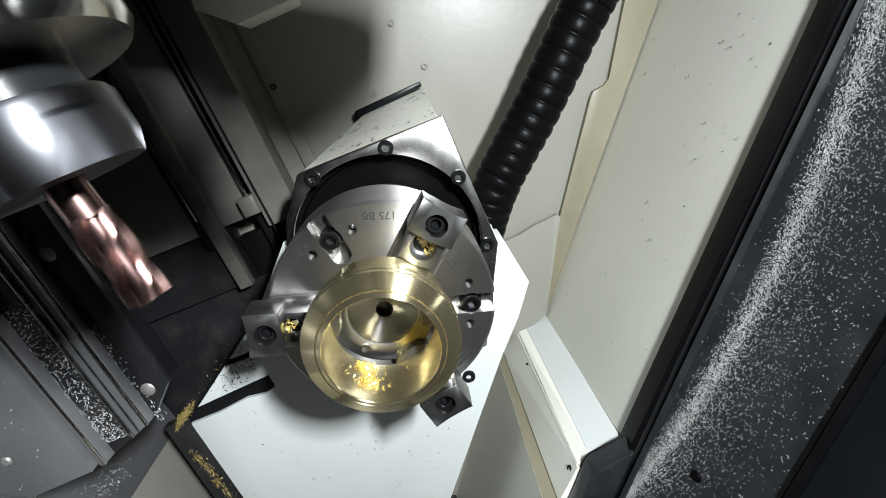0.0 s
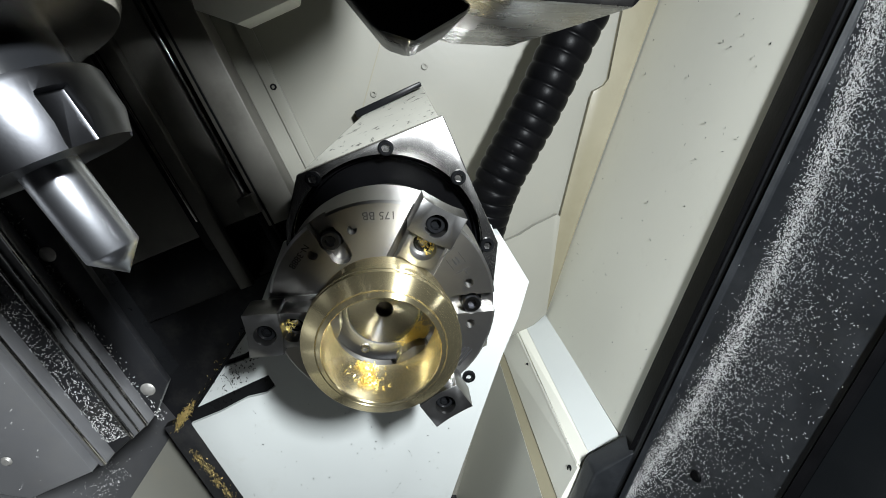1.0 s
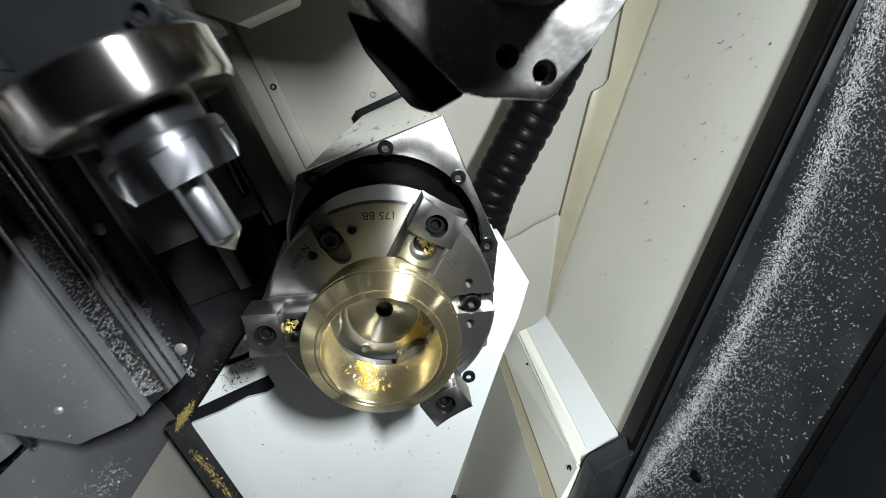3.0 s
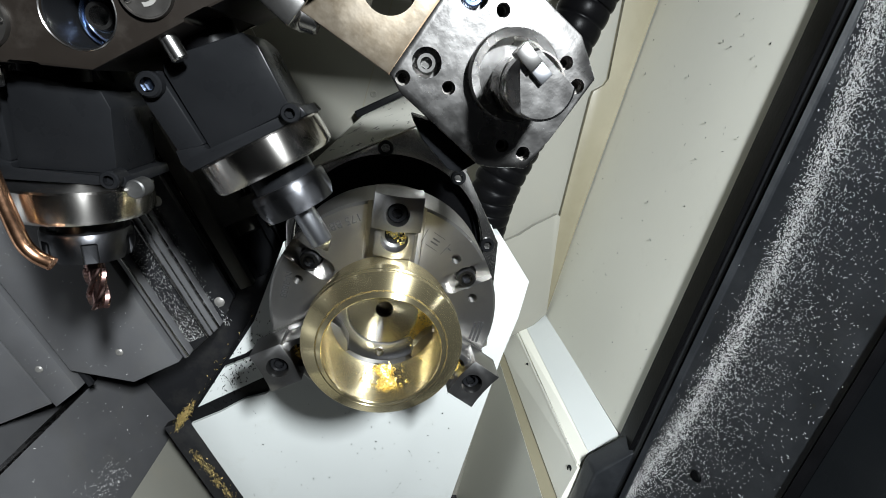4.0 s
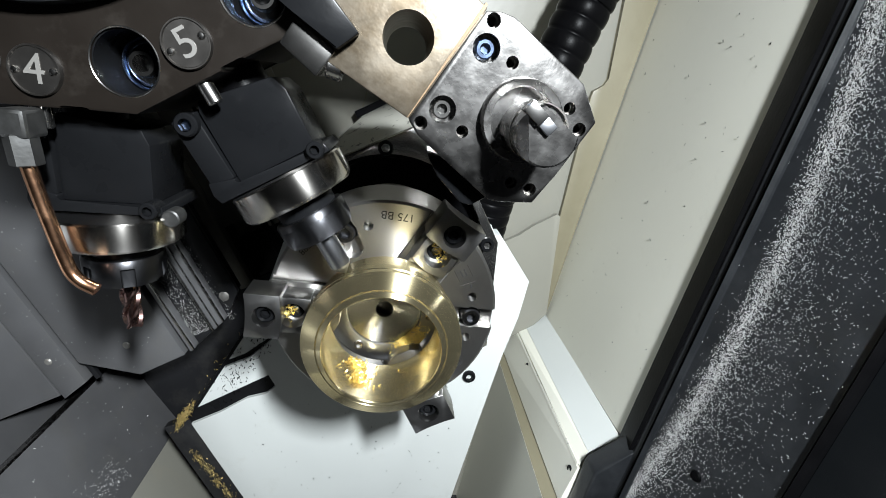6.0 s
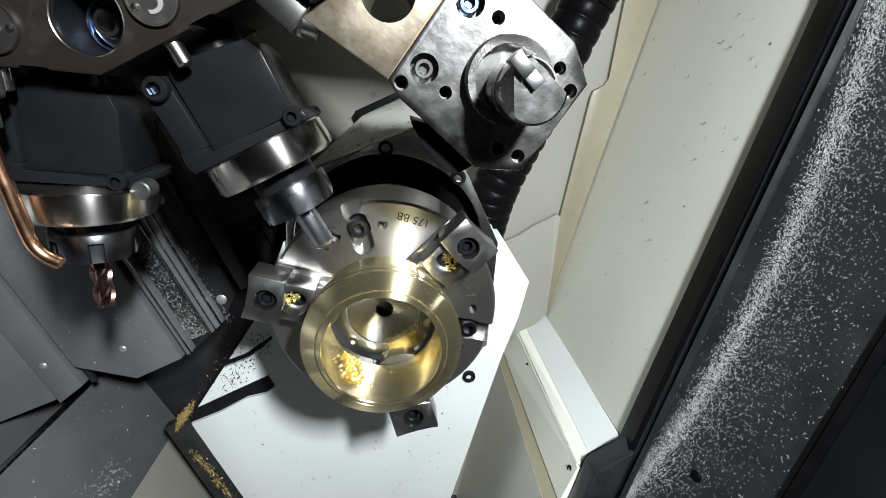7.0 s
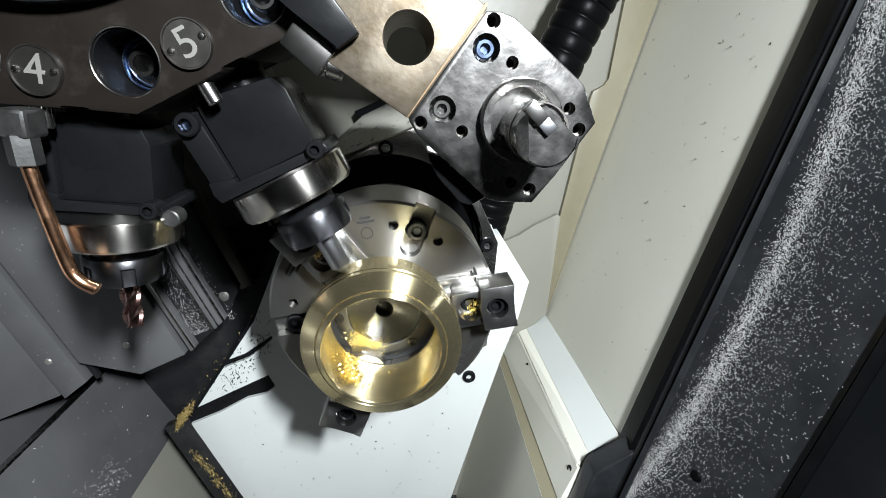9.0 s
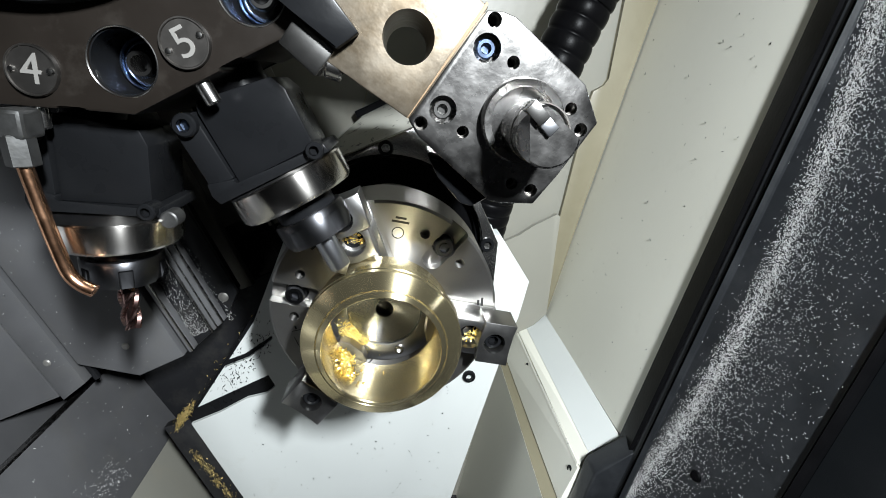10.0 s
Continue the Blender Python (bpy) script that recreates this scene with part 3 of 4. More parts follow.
def live_holder(name, label, shift, cutter):
    """A driven tool holder in station axes: x away from the turret's centre, z sideways."""
    h = empty(name, label, "tool holder", group="driven tool holders")
    sh = Matrix.Translation((0, 0, shift))
    part("body", moved(prism([(0.1640, -0.0200), (0.1699, -0.0225), (0.2127, -0.0235), (0.2127, 0.0255), (0.1784, 0.0267), (0.1700, 0.0230)], -0.0100, 0.034, 0.0010), sh), M_OXIDE, h)
    # The steel shank borrows rubber's black to keep the gap as dark as shade.
    part("shank", rod((0.135, 0.012, 0), (0.172, 0.012, 0), 0.016), M_RUBBER, h)
    part("foot", moved(prism([(0.2050, -0.0390), (0.2125, -0.0405), (0.2186, -0.0385), (0.2186, 0.0325), (0.2128, 0.0310), (0.2128, -0.0240), (0.2090, -0.0240)], -0.0135, 0.036, 0.0010), sh), M_OXIDE, h)
    part("side_block", moved(box(0.1680, 0.2088, -0.0125, 0.03, -0.0385, -0.0240, 0.0012), sh), M_OXIDE, h)
    part("collar", moved(lathe([(0.0, 0.219), (0.0345, 0.219), (0.0355, 0.220), (0.0355, 0.234), (0.0335, 0.2365), (0.0, 0.2365)], "X", 64, False), sh), M_COLLAR, h, "polished steel collar")
    part("neck", moved(lathe([(0.0, 0.236), (0.0185, 0.236), (0.0185, 0.246), (0.0, 0.246)], "X", 48, False), sh), M_OXIDE, h)
    socket_screw("holder_screw", 0.0065, 0.006, h, sh @ Matrix.Translation((0.1729, -0.0180, -0.0298)))
    socket_screw("collar_screw", 0.005, 0.012, h, sh @ Matrix.Translation((0.2143, -0.0190, 0.0256)))
    part("locating_pin", rod((0.150, -0.022, -0.0070), (0.1712, -0.022, -0.0070), 0.0042, bevel=0.0008), M_STEEL, h)
    nut = lathe([(0.0, 0.2455), (0.0215, 0.2455), (0.0225, 0.2470), (0.0225, 0.2570), (0.0205, 0.2625), (0.009, 0.2625), (0.006, 0.262), (0.0, 0.262)], "X", 48, False)
    slots = [moved(box(0.250, 0.27, 0.0195, 0.03, -0.0038, 0.0038, 0.001), Matrix.Rotation(i * math.pi / 3, 4, "X")) for i in range(6)]
    spin = part("collet_nut", cut(nut, slots), M_NUT, h, "black collet nut")
    spin.matrix_basis = sh
    part("cutter", cutter, M_DRILL if name == "spot_drill_holder" else M_CARBIDE, spin)
    return h, spin


def spot_drill():
    return lathe([(0.0, 0.262), (0.0068, 0.262), (0.0068, 0.2860), (0.0065, 0.2866), (0.0, 0.2932)], "X", 24, False)


def end_mill():
    """Four flutes wound round a core."""
    bm = lathe([(0.0, 0.262), (0.0050, 0.262), (0.0050, 0.272), (0.0, 0.272)], "X", 24, False)
    n, rows = 32, 26
    last = None
    for i in range(rows + 1):
        x = 0.271 + (0.2972 - 0.271) * i / rows
        ring_ = []
        for j in range(n):
            a = 2 * math.pi * j / n
            r = 0.0036 + 0.0024 * max(0.0, math.cos(4 * a)) ** 0.5
            b = a + i * 0.11
            ring_.append(bm.verts.new((x, r * math.cos(b), r * math.sin(b))))
        if last:
            for j in range(n):
                bm.faces.new((last[j], last[(j + 1) % n], ring_[(j + 1) % n], ring_[j]))
        else:
            bm.faces.new(ring_)
        last = ring_
    bm.faces.new(last[::-1])
    return bm


holder5, spin5 = live_holder("spot_drill_holder", "black driven tool holder with a pointed spot drill", 0.0, spot_drill())
holder4, spin4 = live_holder("end_mill_holder", "black driven tool holder with a copper coloured end mill", 0.011, end_mill())


def tube(points, r, seg=16, n=40):
    bm = bmesh.new()
    pts = [Vector(p) for p in points]
    last = None
    for i in range(n + 1):
        s = i / n * (len(pts) - 1)
        k = min(int(s), len(pts) - 2)
        f = s - k
        a, b, c, d = pts[max(k - 1, 0)], pts[k], pts[k + 1], pts[min(k + 2, len(pts) - 1)]
        p = 0.5 * ((2 * b) + (c - a) * f + (2 * a - 5 * b + 4 * c - d) * f * f + (3 * b - a - 3 * c + d) * f ** 3)
        t = 0.5 * ((c - a) + 2 * (2 * a - 5 * b + 4 * c - d) * f + 3 * (3 * b - a - 3 * c + d) * f * f)
        q = t.normalized().to_track_quat("Z", "Y")
        rg = [bm.verts.new(p + q @ Vector((r * math.cos(2 * math.pi * j / seg), r * math.sin(2 * math.pi * j / seg), 0))) for j in range(seg)]
        if last:
            for j in range(seg):
                bm.faces.new((last[j], last[(j + 1) % seg], rg[(j + 1) % seg], rg[j]))
        else:
            bm.faces.new(rg)
        last = rg
    bm.faces.new(last[::-1])
    return bm


# Small blue disc added as the glint in the screw socket.
part("socket_floor", moved(lathe([(0.0, 0.0), (0.0030, 0.0), (0.0030, 0.0004), (0.0, 0.0004)], "Y", 6, False), Matrix.Translation((0.1729, -0.0146, -0.0298))), M_BLUE_GLINT, holder5, "disc in the screw socket coloured as a blue glint")
part("coolant_pipe", tube([(0.182, -0.040, -0.007), (0.190, -0.040, -0.0060), (0.2098, -0.040, -0.0026), (0.2276, -0.040, 0.0009), (0.2431, -0.040, 0.0046), (0.2500, -0.040, 0.0096), (0.2539, -0.040, 0.0165)], 0.0036), M_COPPER, holder4, "bent copper coolant pipe")
part("pipe_nut", rod((0.172, -0.040, -0.0072), (0.1875, -0.040, -0.0064), 0.0072, seg=6, bevel=0.0006), M_ZINC, holder4, "", 20)
part("clamp_screw", moved(rod((0, 0, 0), (0, 0.012, 0), 0.0052, bevel=0.0008), Matrix.Translation((0.2195, -0.0140, 0.0462))), M_ZINC, holder4, "slotted steel clamp screw")
part("pipe_elbow", box(0.160, 0.174, -0.046, -0.030, -0.0135, 0.000, 0.002), M_ZINC, holder4, "", 20)

# boring bar holder at the next station
bore = empty("boring_bar_holder", "scratched steel boring bar holder with a stepped plate", "tool holder")
part("block", cut(prism([(0.166, -0.040), (0.2310, -0.040), (0.2340, 0.026), (0.170, 0.030)], -0.037, 0.045, 0.001), [rod((0.2098, -0.1, -0.0078), (0.2098, 0.1, -0.0078), 0.0128, seg=48)]), M_WORN, bore, "stained steel block with a through bore")
plate = prism([(0.2331, 0.0215), (0.2394, 0.0254), (0.2460, 0.0272), (0.2925, 0.0235), (0.3095, 0.0130), (0.3090, -0.0203), (0.3080, -0.0380), (0.2930, -0.0475), (0.2874, -0.0497), (0.2390, -0.0435), (0.2304, -0.0395)], -0.052, 0.030, 0.0008)
PLATE_HOLES = ((0.2384, 0.0203, 0.0034), (0.2363, -0.0375, 0.0034), (0.2569, 0.0108, 0.0031), (0.2557, -0.0292, 0.0031), (0.2937, 0.0105, 0.0031), (0.3044, 0.0055, 0.0034), (0.2918, -0.0359, 0.0031), (0.3024, -0.0331, 0.0034))
PLATE_SCREWS = ((0.2428, 0.0086), (0.2416, -0.0261))
holes = [rod((a, -0.1, b), (a, 0.010, b), r, seg=20) for a, b, r in PLATE_HOLES] + [rod((a, -0.1, b), (a, -0.043, b), 0.0067, seg=24) for a, b in PLATE_SCREWS]
part("front_plate", cut(plate, holes), M_DULL, bore, "scratched machined steel plate")
for a, b, r in PLATE_HOLES:
    part("thread_insert", lathe([(r * 0.98, -0.046), (r * 0.98, -0.040), (r * 0.62, -0.040), (r * 0.72, -0.046)], "Y", 20, m=Matrix.Translation((a, 0, b))), M_PLATE, bore)
for a, b in PLATE_SCREWS:
    socket_screw("plate_screw", 0.0048, 0.006, bore, Matrix.Translation((a, -0.0485, b)), M_BLUE_GLINT if b > 0 else M_STEEL, "steel socket screw coloured with a blue glint" if b > 0 else "")
part("bush", lathe([(0.0160, -0.053), (0.0160, -0.0590), (0.0194, -0.0595), (0.0202, -0.058), (0.0202, -0.0515), (0.0160, -0.0515)], "Y", 64, m=Matrix.Translation((0.2763, 0, -0.0083))), M_DULL, bore)
part("rear_clamp", prism([(0.2500, -0.0500), (0.2600, -0.0560), (0.2790, -0.0610), (0.2850, -0.0590), (0.2900, -0.0490), (0.2750, -0.0420)], -0.040, 0.010, 0.0015), M_OXIDE, bore, "black clamp block behind the plate")
part("rear_block", prism([(0.1480, -0.0300), (0.1600, -0.0290), (0.1850, -0.0325), (0.1900, -0.0200), (0.1660, -0.0120), (0.1480, -0.0140)], -0.046, -0.0375, 0.001), M_OXIDE, bore, "black clamp bar")
bar = lathe([(0.0, -0.090), (0.0126, -0.090), (0.0136, -0.089), (0.0136, -0.030), (0.0, -0.030)], "Y", 48, False, m=Matrix.Translation((0.2815, 0, -0.0095)))
BAR = Matrix.Translation((0.2815, -0.090, -0.0095))
notch = moved(box(-0.03, 0.03, -0.03, 0.016, 0.0082, 0.03), BAR @ ry(-8))
facet = moved(box(0.0, 0.03, -0.04, 0.04, -0.03, 0.03), BAR @ ry(219) @ Matrix.Translation((0.0085, 0.0, 0)) @ Matrix.Rotation(radians(-38), 4, "Z"))
part("boring_bar", cut(bar, [notch, facet]), M_DULL, bore)
part("insert_seat", moved(box(-0.0072, 0.0022, -0.0030, 0.0040, -0.0030, 0.0030, 0.0004), BAR @ Matrix.Translation((-0.0085, 0.0, 0.0040)) @ ry(-11)), M_STEEL, bore)
part("insert", moved(box(0.0024, 0.0085, -0.0024, 0.0030, -0.0028, 0.0028, 0.0004), BAR @ Matrix.Translation((-0.0085, 0.0, 0.0040)) @ ry(-11)), M_DRILL, bore, "grey carbide insert")
part("seat_groove", lathe([(0.0139, -0.0760), (0.0139, -0.0745), (0.0132, -0.0745), (0.0132, -0.0760)], "Y", 48, m=Matrix.Translation((0.2815, 0, -0.0095))), M_PLATE, bore)
part("joint_strip", prism([(0.2300, -0.040), (0.2312, -0.0385), (0.2330, 0.0265), (0.2316, 0.0270)], -0.0390, 0.02), M_STAIN, bore, "brown stained joint")
part("shank", rod((0.150, 0.002, 0), (0.170, 0.002, 0), 0.020), M_OXIDE, bore)
part("clamp_block", prism([(0.1605, -0.0456), (0.1613, -0.0303), (0.1844, -0.0335), (0.1825, -0.0490)], -0.040, -0.005, 0.001), M_STEEL, bore)
part("clamp_screw", rod((0.1830, -0.030, -0.0415), (0.1910, -0.030, -0.0390), 0.0065, bevel=0.001), M_STEEL, bore)

# Out-of-view block added on the next station to throw shadow on the wall.
shadow_holder = empty("shadow_tool_holder", "black block added out of view on the next turret station to cast shadow", "tool holder")
part("body", prism([(0.166, -0.036), (0.262, -0.036), (0.278, -0.020), (0.278, 0.030), (0.166, 0.034)], -0.034, 0.040, 0.001), M_OXIDE, shadow_holder)
part("front_plate", prism([(0.176, -0.030), (0.250, -0.030), (0.250, 0.026), (0.176, 0.026)], -0.042, -0.0345, 0.001), M_PLATE, shadow_holder)
part("shank", rod((0.150, 0.002, 0), (0.170, 0.002, 0), 0.020), M_OXIDE, shadow_holder)
for a, c in ((0.186, -0.020), (0.240, -0.020), (0.186, 0.016), (0.240, 0.016)):
    socket_screw("plate_screw", 0.005, 0.006, shadow_holder, Matrix.Translation((a, -0.0465, c)))

# ---------------------------------------------------------------- slides
D = Vector((-0.455, 0, 0.89))       # along the cross slide, upwards
Wd = Vector((0.89, 0, 0.455))       # across it


def strip(w0, w1, s0, s1, y0, y1, name, mat, parent, label="", bevel=0.001):
    """A long strip along the cross slide, between two offsets across it and two lengths along it."""
    pts = []
    for w, s in ((w0, s0), (w1, s0), (w1, s1), (w0, s1)):
        p = Wd * w + D * s
        pts.append((p.x, p.z))
    return part(name, prism(pts, y0, y1, bevel), mat, parent, label)


slide = empty("slide_cover", "dark steel cover plates and rails of the cross slide", "slide cover", CZ)
strip(-0.60, -0.200, -0.011, 0.068, 0.270, 0.300, "lower_plate", M_DARK, slide)
# Two dark sheets stand in for the deep shade below the slide plates.
strip(-0.60, -0.102, -0.40, -0.012, 0.284, 0.300, "pit_shade_sheet", M_DARK, slide)
strip(-0.198, -0.102, -0.011, 0.048, 0.284, 0.300, "pit_shade_sheet", M_OXIDE, slide)
strip(-0.60, -0.160, 0.07, 0.6, 0.266, 0.300, "plate", M_SLIDE, slide)
strip(-0.146, -0.102, 0.05, 0.6, 0.262, 0.300, "edge_plate", M_SLIDE, slide)
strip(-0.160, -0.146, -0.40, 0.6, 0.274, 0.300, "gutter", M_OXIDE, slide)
strip(-0.1555, -0.1515, 0.095, 0.6, 0.262, 0.2735, "rail", M_COLLAR, slide)
strip(-0.2165, -0.199, -0.011, 0.6, 0.252, 0.266, "guide_strip", M_SLIDE, slide)
strip(-0.2300, -0.2170, 0.05, 0.6, 0.258, 0.266, "guide_strip", M_OXIDE, slide)
strip(-0.2225, -0.2190, 0.09, 0.6, 0.2545, 0.2578, "rail", M_COLLAR, slide)
strip(-0.163, -0.143, 0.072, 0.096, 0.250, 0.2735, "rail_stop", M_SLIDE, slide)
strip(-0.1415, -0.1385, 0.02, 0.6, 0.2605, 0.2625, "seam_strip", M_OXIDE, slide)
strip(-0.0835, -0.067, 0.02, 0.45, 0.3155, 0.3195, "trim_plate", M_WALL, slide, "cream trim plate", 0.0004)
socket_screw("trim_screw", 0.004, 0.003, slide, Matrix.Translation((-0.158, 0.3135, 0.146)))

GUARD = [(-0.21, 0.216), (-0.169, 0.207), (-0.115, 0.236), (-0.095, 0.356), (-0.240, 0.336)]
guard = empty("upper_guard", "pale grey sheet-metal guard above the cross slide", "guard", CZ)
part("sheet", prism(GUARD, 0.215, 0.262, 0.001), M_BEIGE, guard)

bed = empty("bed_cover", "dark grey steel bed cover with brass chips along its edges", "bed cover", CZ)


def along_bed(pts, name, mat, label="", y0=-0.45, y1=0.255):
    return part(name, prism(pts, y0, y1, 0.0006), mat, bed, label)


Nb = Vector((0.859, 0, 0.512))
Tb = Vector((-0.512, 0, 0.859))


def bed_point(n, t):
    p = Nb * n + Tb * t
    return (p.x, p.z)


along_bed([bed_point(-0.430, -0.0148), bed_point(-0.430, -0.148), bed_point(-0.442, -0.148), bed_point(-0.442, -0.0148)], "lower_plate", M_GREY, y1=0.30)
along_bed([bed_point(-0.4285, -0.0115), bed_point(-0.4285, -0.0145), bed_point(-0.442, -0.0145), bed_point(-0.442, -0.0115)], "edge_rail", M_DULL, y1=0.30)
along_bed([bed_point(-0.520, 0.350), bed_point(-0.520, -0.060), bed_point(-0.532, -0.060), bed_point(-0.532, 0.350)], "upper_plate", M_GREY, y1=0.30)
along_bed([(-0.2945, -0.349), (-0.19, -0.52), (-0.203, -0.52), (-0.3075, -0.355)], "chute", M_WALL, "grey painted chute", y1=0.30)

carriage = empty("carriage_cover", "grey steel carriage cover speckled with metal chips", "carriage cover")


def across(pts):
    return [((Wd * w + D * q).x, (Wd * w + D * q).z) for w, q in pts]


part("flange", prism(across([(-0.1999, -0.0089), (-0.1753, 0.0131), (-0.1753, 0.6913), (-0.1999, 0.6913)]), 0.155, 0.1617, 0.001), M_DARK, carriage)
part("tray", prism(across([(-0.244, -0.0256), (-0.2186, -0.016), (-0.2186, 0.6913), (-0.244, 0.6913)]), 0.1517, 0.1617, 0.001), M_DARK, carriage)
part("ridge", prism(across([(-0.2184, -0.0159), (-0.2, -0.0089), (-0.2, 0.6913), (-0.2184, 0.6913)]), 0.1467, 0.1617, 0.0015), M_GREY, carriage)
part("ridge_edge", prism(across([(-0.2183, -0.0158), (-0.2159, -0.0148), (-0.2159, 0.6913), (-0.2183, 0.6913)]), 0.1438, 0.1465, 0.0008), M_DULL, carriage)
part("ridge_edge", prism(across([(-0.2111, -0.0129), (-0.2096, -0.0123), (-0.2096, 0.6913), (-0.2111, 0.6913)]), 0.145, 0.1465, 0.0006), M_DULL, carriage)
part("ridge_edge", prism(across([(-0.2023, -0.0098), (-0.2003, -0.009), (-0.2003, 0.6913), (-0.2023, 0.6913)]), 0.1438, 0.1465, 0.0008), M_DULL, carriage)
part("rim", prism(across([(-0.2523, -0.0281), (-0.2444, -0.0256), (-0.2444, 0.6913), (-0.2523, 0.6913)]), 0.1425, 0.1617, 0.002), M_GREY, carriage)
part("rim_edge", prism(across([(-0.2467, -0.0262), (-0.2446, -0.0256), (-0.2446, 0.6913), (-0.2467, 0.6913)]), 0.14, 0.1423, 0.0008), M_COLLAR, carriage)
part("front_face", prism(across([(-0.2586, -0.0281), (-0.3152, -0.0306), (-0.366, 0.0086), (-0.366, 0.6913), (-0.2586, 0.6913)]), 0.1417, 0.1617, 0.0015), M_GREY, carriage)
part("channel_strip", prism(across([(-0.3745, -0.0215), (-0.3685, -0.0205), (-0.3685, 0.6913), (-0.3745, 0.6913)]), 0.1565, 0.1617, 0.0006), M_DARK, carriage)
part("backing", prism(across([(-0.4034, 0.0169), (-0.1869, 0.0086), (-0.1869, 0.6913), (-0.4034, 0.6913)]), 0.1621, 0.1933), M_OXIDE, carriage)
part("side_plate", prism(across([(-0.4112, -0.0260), (-0.3775, -0.0167), (-0.3775, 0.6913), (-0.4112, 0.6913)]), 0.1467, 0.1617, 0.001), M_GREY, carriage)
part("outer_plate", prism(across([(-0.57, -0.0222), (-0.4180, -0.0222), (-0.4180, 0.6913), (-0.57, 0.6913)]), 0.1517, 0.1617, 0.001), M_GREY, carriage)
for x, y, z, r in [(-0.1768, 0.1548, -0.0743, 0.0056), (-0.2316, 0.1548, 0.033, 0.0056), (-0.2248, 0.1514, -0.1382, 0.003), (-0.3639, 0.1464, -0.1615, 0.0042), (-0.2773, 0.1414, -0.1332, 0.0042)]:
    part("rivet", moved(lathe([(0.0, -0.0016), (r * 0.7, -0.0014), (r, 0.0), (0.0, 0.0)], "Y", 20, False), Matrix.Translation((x, y, z))), M_RIVET, carriage)


def scatter(n, place):
    return [place() for _ in range(n)]


def on_tray():
    q = -0.0139 + 0.32 * random.random() ** 1.5
    if random.random() < 0.86:
        w, y = random.uniform(-0.2436, -0.219), 0.1512
    else:
        w, y = -0.1994 + abs(random.gauss(0, 0.004)), 0.1545
    p = Wd * w + D * q
    return Vector((p.x, y, p.z))


def on_face():
    p = Wd * random.uniform(-0.405, -0.262) + D * (-0.02 + 0.22 * random.random())
    return Vector((p.x, 0.1411, p.z))


part("chip_dust", chips(scatter(1900, on_tray) + scatter(110, on_face), 0.0015, 0.0005), M_SILVER, carriage, "silvery metal chips", 0)

# ---------------------------------------------------------------- loose chips
def on_door():
    z = random.uniform(-0.30, 0.32)
    k = random.random()
    if k < 0.58:
        y = -0.028 + 0.42 * (z - 0.06) ** 2 + random.gauss(0, 0.0045)
    elif k < 0.96:
        y = -0.028 + 0.42 * (z - 0.06) ** 2 - random.expovariate(1 / 0.020)
    else:
        y = random.uniform(-0.098, 0.0)
    y = min(-0.003, y) if y > -0.098 else random.uniform(-0.09, -0.03)
    x = -0.006 + (-0.002 - y) / 0.038 * 0.014 if y > -0.040 else 0.008 + (-0.040 - y) / 0.060 * 0.018
    return Vector((xr(z) + x - 0.0006, y, z + ZS))


dust = tagged(part("door_chips", chips(scatter(23000, on_door), 0.0011, 0.00042), M_SILVER, None, "", 0), "silvery metal chips stuck to the black door frame", "metal chips", kind="stuff")


def on_wiper():
    q = 0.12 + 0.88 * random.random()
    return Vector((-0.2305 + 0.092 * q + random.gauss(0, 0.0028), 0.1525 - random.uniform(0, 0.003), ZS - 0.2565 - 0.1655 * q + random.gauss(0, 0.0028)))


def on_edge():
    q = 0.10 * random.random() if random.random() < 0.95 else random.random()
    a = random.gauss(0, 0.0085)
    return Vector((-0.228 + 0.0735 * q + 0.495 * a + random.gauss(0, 0.0022), 0.150 - random.uniform(0, 0.004), ZS - 0.232 + 0.129 * q + 0.869 * a + random.gauss(0, 0.0022)))


def on_bed():
    if random.random() < 0.3:
        x, z = bed_point(-0.4294, random.uniform(-0.14, -0.02))
        return Vector((x, random.uniform(0.02, 0.26), z + ZS))
    x, z = bed_point(-0.4294, random.triangular(-0.1369, -0.0838, -0.1157))
    return Vector((x, random.uniform(0.0930, 0.1656), z + ZS))


tagged(part("bed_chips", chips(scatter(260, on_bed), 0.0020, 0.0008), M_SILVER, None, "", 0), "silvery metal chips lying on the grey bed cover", "metal chips", kind="stuff")
tagged(part("wiper_chips", chips(scatter(520, on_wiper) + scatter(420, on_edge), 0.0026, 0.0008), M_OLDCHIP, None, "", 0), "dull golden brass chips caught along the headstock wiper", "metal chips", kind="stuff")


def on_side():
    z = random.uniform(-0.14, 0.3)
    return Vector((xr(z) - 0.0004, random.uniform(0.05, 0.30), z + ZS))


def on_plate():
    return Vector((random.uniform(-0.15, 0.09), 0.1496, ZS + random.uniform(-0.36, -0.17)))


def on_worn():
    q = random.random()
    return Vector((-0.196 + 0.055 * q + random.uniform(0, 0.027), 0.1495, ZS - 0.1915 + 0.080 * q + random.gauss(0, 0.012)))


tagged(part("smear_chips", chips(scatter(190, on_worn), 0.0030, 0.0010), M_OXIDE, None, "", 0), "black grime and chips on the white headstock cover", "metal chips", kind="stuff")
tagged(part("panel_chips", chips(scatter(70, on_side) + scatter(75, on_plate), 0.0022, 0.0007), M_OXIDE, None, "", 0), "tiny dark chips stuck to the pale panels", "metal chips", kind="stuff")

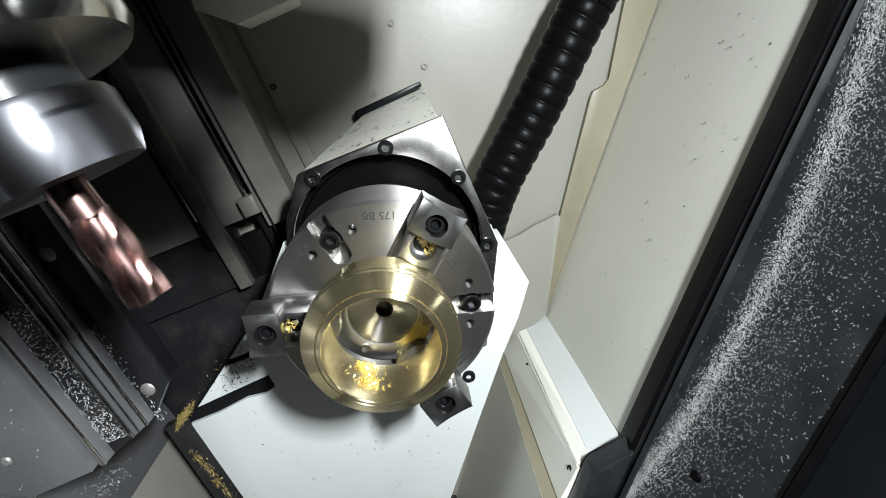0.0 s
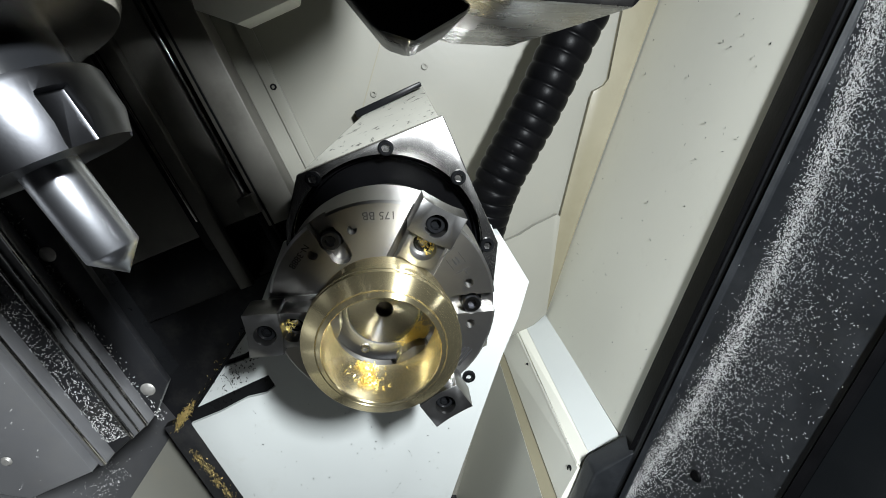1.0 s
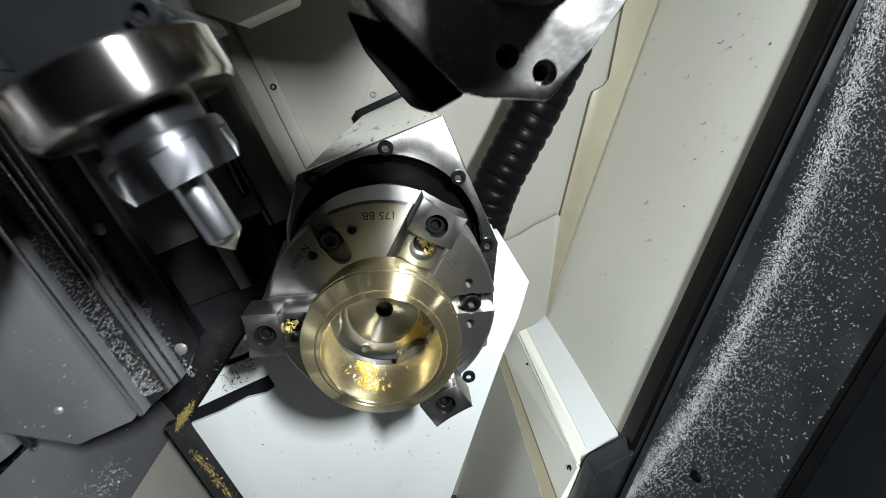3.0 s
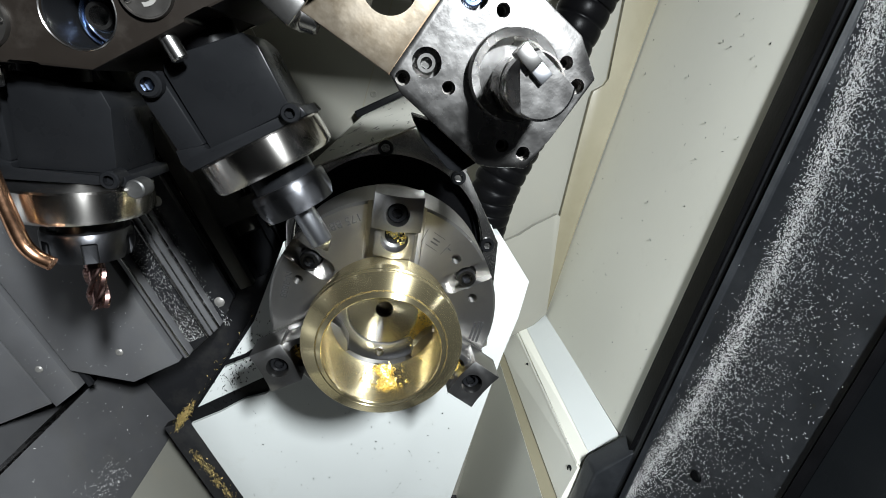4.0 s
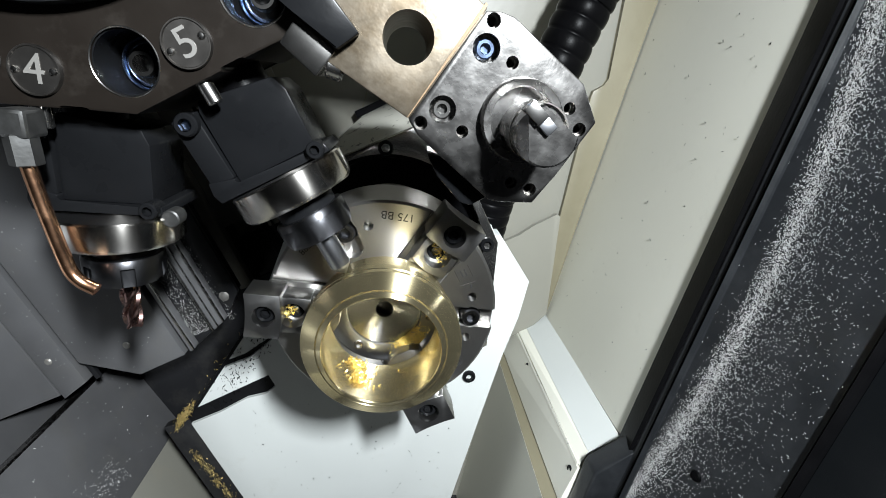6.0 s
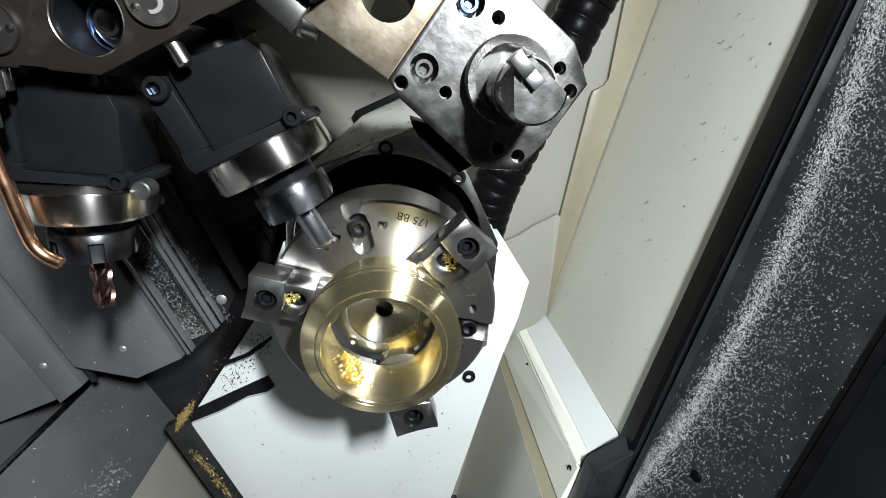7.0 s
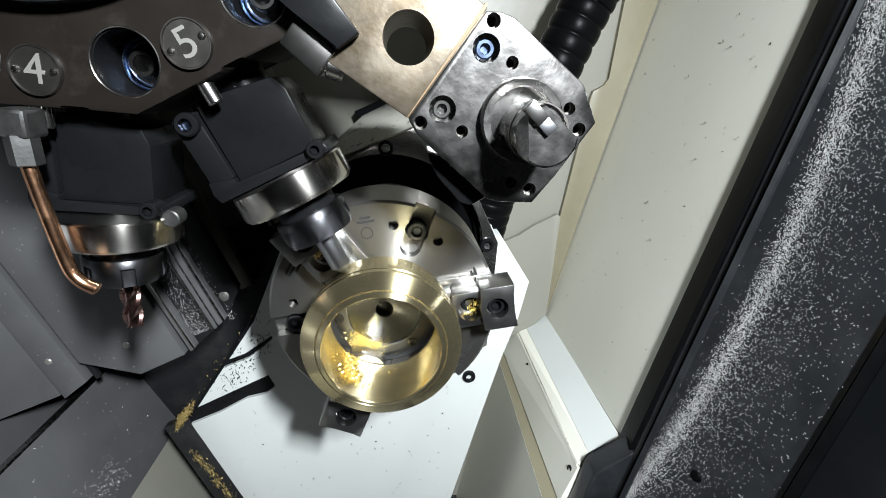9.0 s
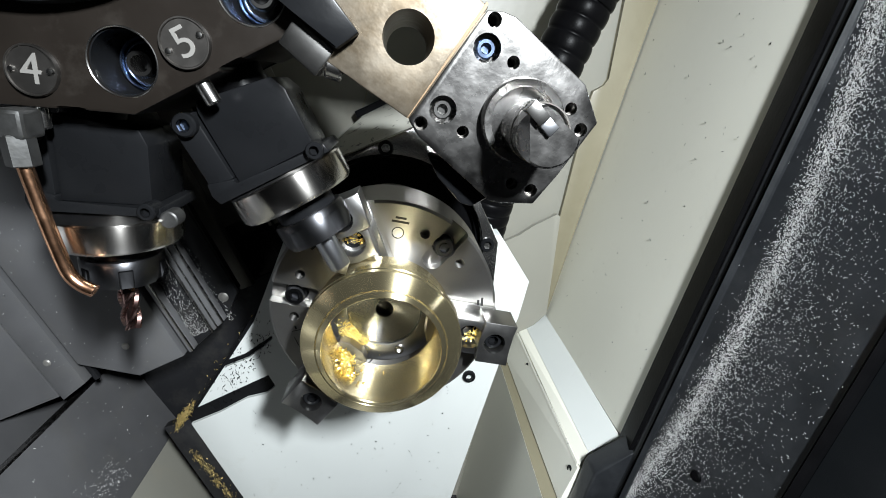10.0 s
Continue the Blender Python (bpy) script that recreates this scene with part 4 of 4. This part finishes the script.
# lamp fixture above the camera
for lamp_eye, lamp_aim, lamp_length, lamp_power in LAMPS:
    m = look(lamp_eye, lamp_aim)
    work_light = empty("work_light", "slim white machine lamp with an LED strip", "lamp", m, "machine lamps")
    part("housing", box(-0.035, 0.035, -lamp_length / 2 - 0.02, lamp_length / 2 + 0.02, 0.004, 0.035, 0.004), M_PAINT, work_light)
    top = m.inverted() @ Vector((lamp_eye[0], lamp_eye[1], ZS + 0.752))
    part("bracket", rod((0, 0, 0.03), top, 0.008), M_DARK, work_light)

# ---------------------------------------------------------------- motion
U = Vector((math.cos(radians(120.8)), 0, math.sin(radians(120.8))))
V = Vector((0.859, 0, 0.512))


def chuck_pose(deg):
    return CZ @ ry(deg)


def turret_pose(along, off, y, turn):
    p = U * (along + 0.2932) + V * off
    return Matrix.Translation((p.x, y, p.z + ZS)) @ ry(turn)


CHUCK = [(0.0, -18.97), (3.70, -18.97), (3.8, -14.5), (3.9, -4.0), (4.0, -0.3), (4.1, 0.0), (4.55, 0.0), (4.7, -2.6), (5.0, -8.85), (5.5, -19.17), (5.7, -23.3),
         (6.2, -33.4), (6.4, -37.3), (6.5, -37.83), (7.2, -37.83), (7.3, -46.0), (7.4, -85.0), (7.5, -128.0), (7.6, -168.0), (7.7, -179.44), (8.0, -180.3), (8.35, -180.6),
         (8.5, -183.41), (9.0, -193.99), (9.5, -204.52), (9.9, -212.9), (10.0, -214.25)]
# seconds, distance of the tool tip along the cross slide, sideways offset, depth, index turn
TURRET = [(0.0, 0.1280, -0.0105, -0.213, 30), (0.35, 0.1280, -0.0105, -0.213, 30), (0.5, 0.1326, 0.0, -0.213, 22), (0.6, 0.1326, 0.0, -0.213, 14), (0.7, 0.1326, 0.0, -0.213, 7),
          (0.8, 0.1326, 0.0, -0.213, 3), (0.95, 0.1326, 0.0, -0.213, 0), (2.35, 0.1326, 0.0, -0.213, 0), (2.5, 0.1310, 0.0, -0.205, 0), (2.7, 0.1265, 0.0, -0.192, 0),
          (3.2, 0.105, 0.0, -0.12, 0), (3.65, 0.0765, 0.0026, -0.060, 0), (3.8, 0.0763, 0.0026, -0.058, 0), (4.15, 0.0763, 0.0026, -0.058, 0), (4.35, 0.0545, 0.001, -0.051, 0),
          (4.5, 0.0539, 0.0013, -0.050, 0), (5.0, 0.0539, 0.0013, -0.0452, 0), (5.5, 0.0539, 0.0013, -0.0428, 0), (5.9, 0.0539, 0.0013, -0.0430, 0), (6.3, 0.0539, 0.0013, -0.0480, 0),
          (6.6, 0.074, 0.001, -0.050, 0), (6.8, 0.0746, 0.001, -0.050, 0), (7.0, 0.0746, 0.001, -0.0513, 0), (7.5, 0.0763, 0.0026, -0.058, 0), (7.85, 0.0763, 0.0026, -0.058, 0), (8.0, 0.060, 0.0, -0.052, 0),
          (8.15, 0.0545, 0.001, -0.050, 0), (8.5, 0.0539, 0.0013, -0.0457, 0), (9.0, 0.0539, 0.0013, -0.0433, 0), (9.5, 0.0539, 0.0013, -0.0433, 0), (10.0, 0.0539, 0.0013, -0.0457, 0)]


# the loose chips slide on when the chuck spins round
HEAP = [r for r in CHUCK if r[0] < 7.25] + [(7.4, -47.0), (7.5, -42.0), (7.7, -37.0), (8.5, -38.0), (9.0, -40.0), (10.0, -46.0)]
PATCH = [r for r in CHUCK if r[0] < 7.25] + [(7.4, -60.0), (7.5, -78.0), (7.7, -84.0)] + [(t, a + 95.4) for t, a in CHUCK if t > 7.75]


def spin_rows(on, off, rate=2100.0):
    """A cutter that turns between two moments and rests before and after."""
    rows, a, t = [(0.0, 0.0)], 0.0, on
    while t < off:
        rows.append((t, a))
        a += rate / FPS
        t += 1 / FPS
    rows.append((off, a))
    rows.append((10.0, a))
    return [r for i, r in enumerate(rows) if i == 0 or r[0] > rows[i - 1][0] + 0.02]


def motions():
    for ob in (chuck, ring):
        walk(ob, [(t, chuck_pose(a)) for t, a in CHUCK])
    walk(heap, [(t, chuck_pose(a + 5)) for t, a in HEAP])
    walk(dusting, [(t, chuck_pose(a + 73)) for t, a in PATCH])
    for ob, phi in ((turret, 0.0), (holder5, -59.2), (holder4, -89.2), (bore, -29.2), (shadow_holder, 0.8)):
        walk(ob, [(t, turret_pose(a, o, y, r) @ ry(phi)) for t, a, o, y, r in TURRET])
    walk(spin5, [(t, Matrix.Rotation(radians(a), 4, "X")) for t, a in spin_rows(1.3, 9.98)])
    walk(spin4, [(t, Matrix.Translation((0, 0, 0.011)) @ Matrix.Rotation(radians(a), 4, "X")) for t, a in spin_rows(0.0, 0.09)])
    walk(carriage, [(t, Matrix.Translation((0, y - TY, ZS))) for t, a, o, y, r in TURRET])


motions()
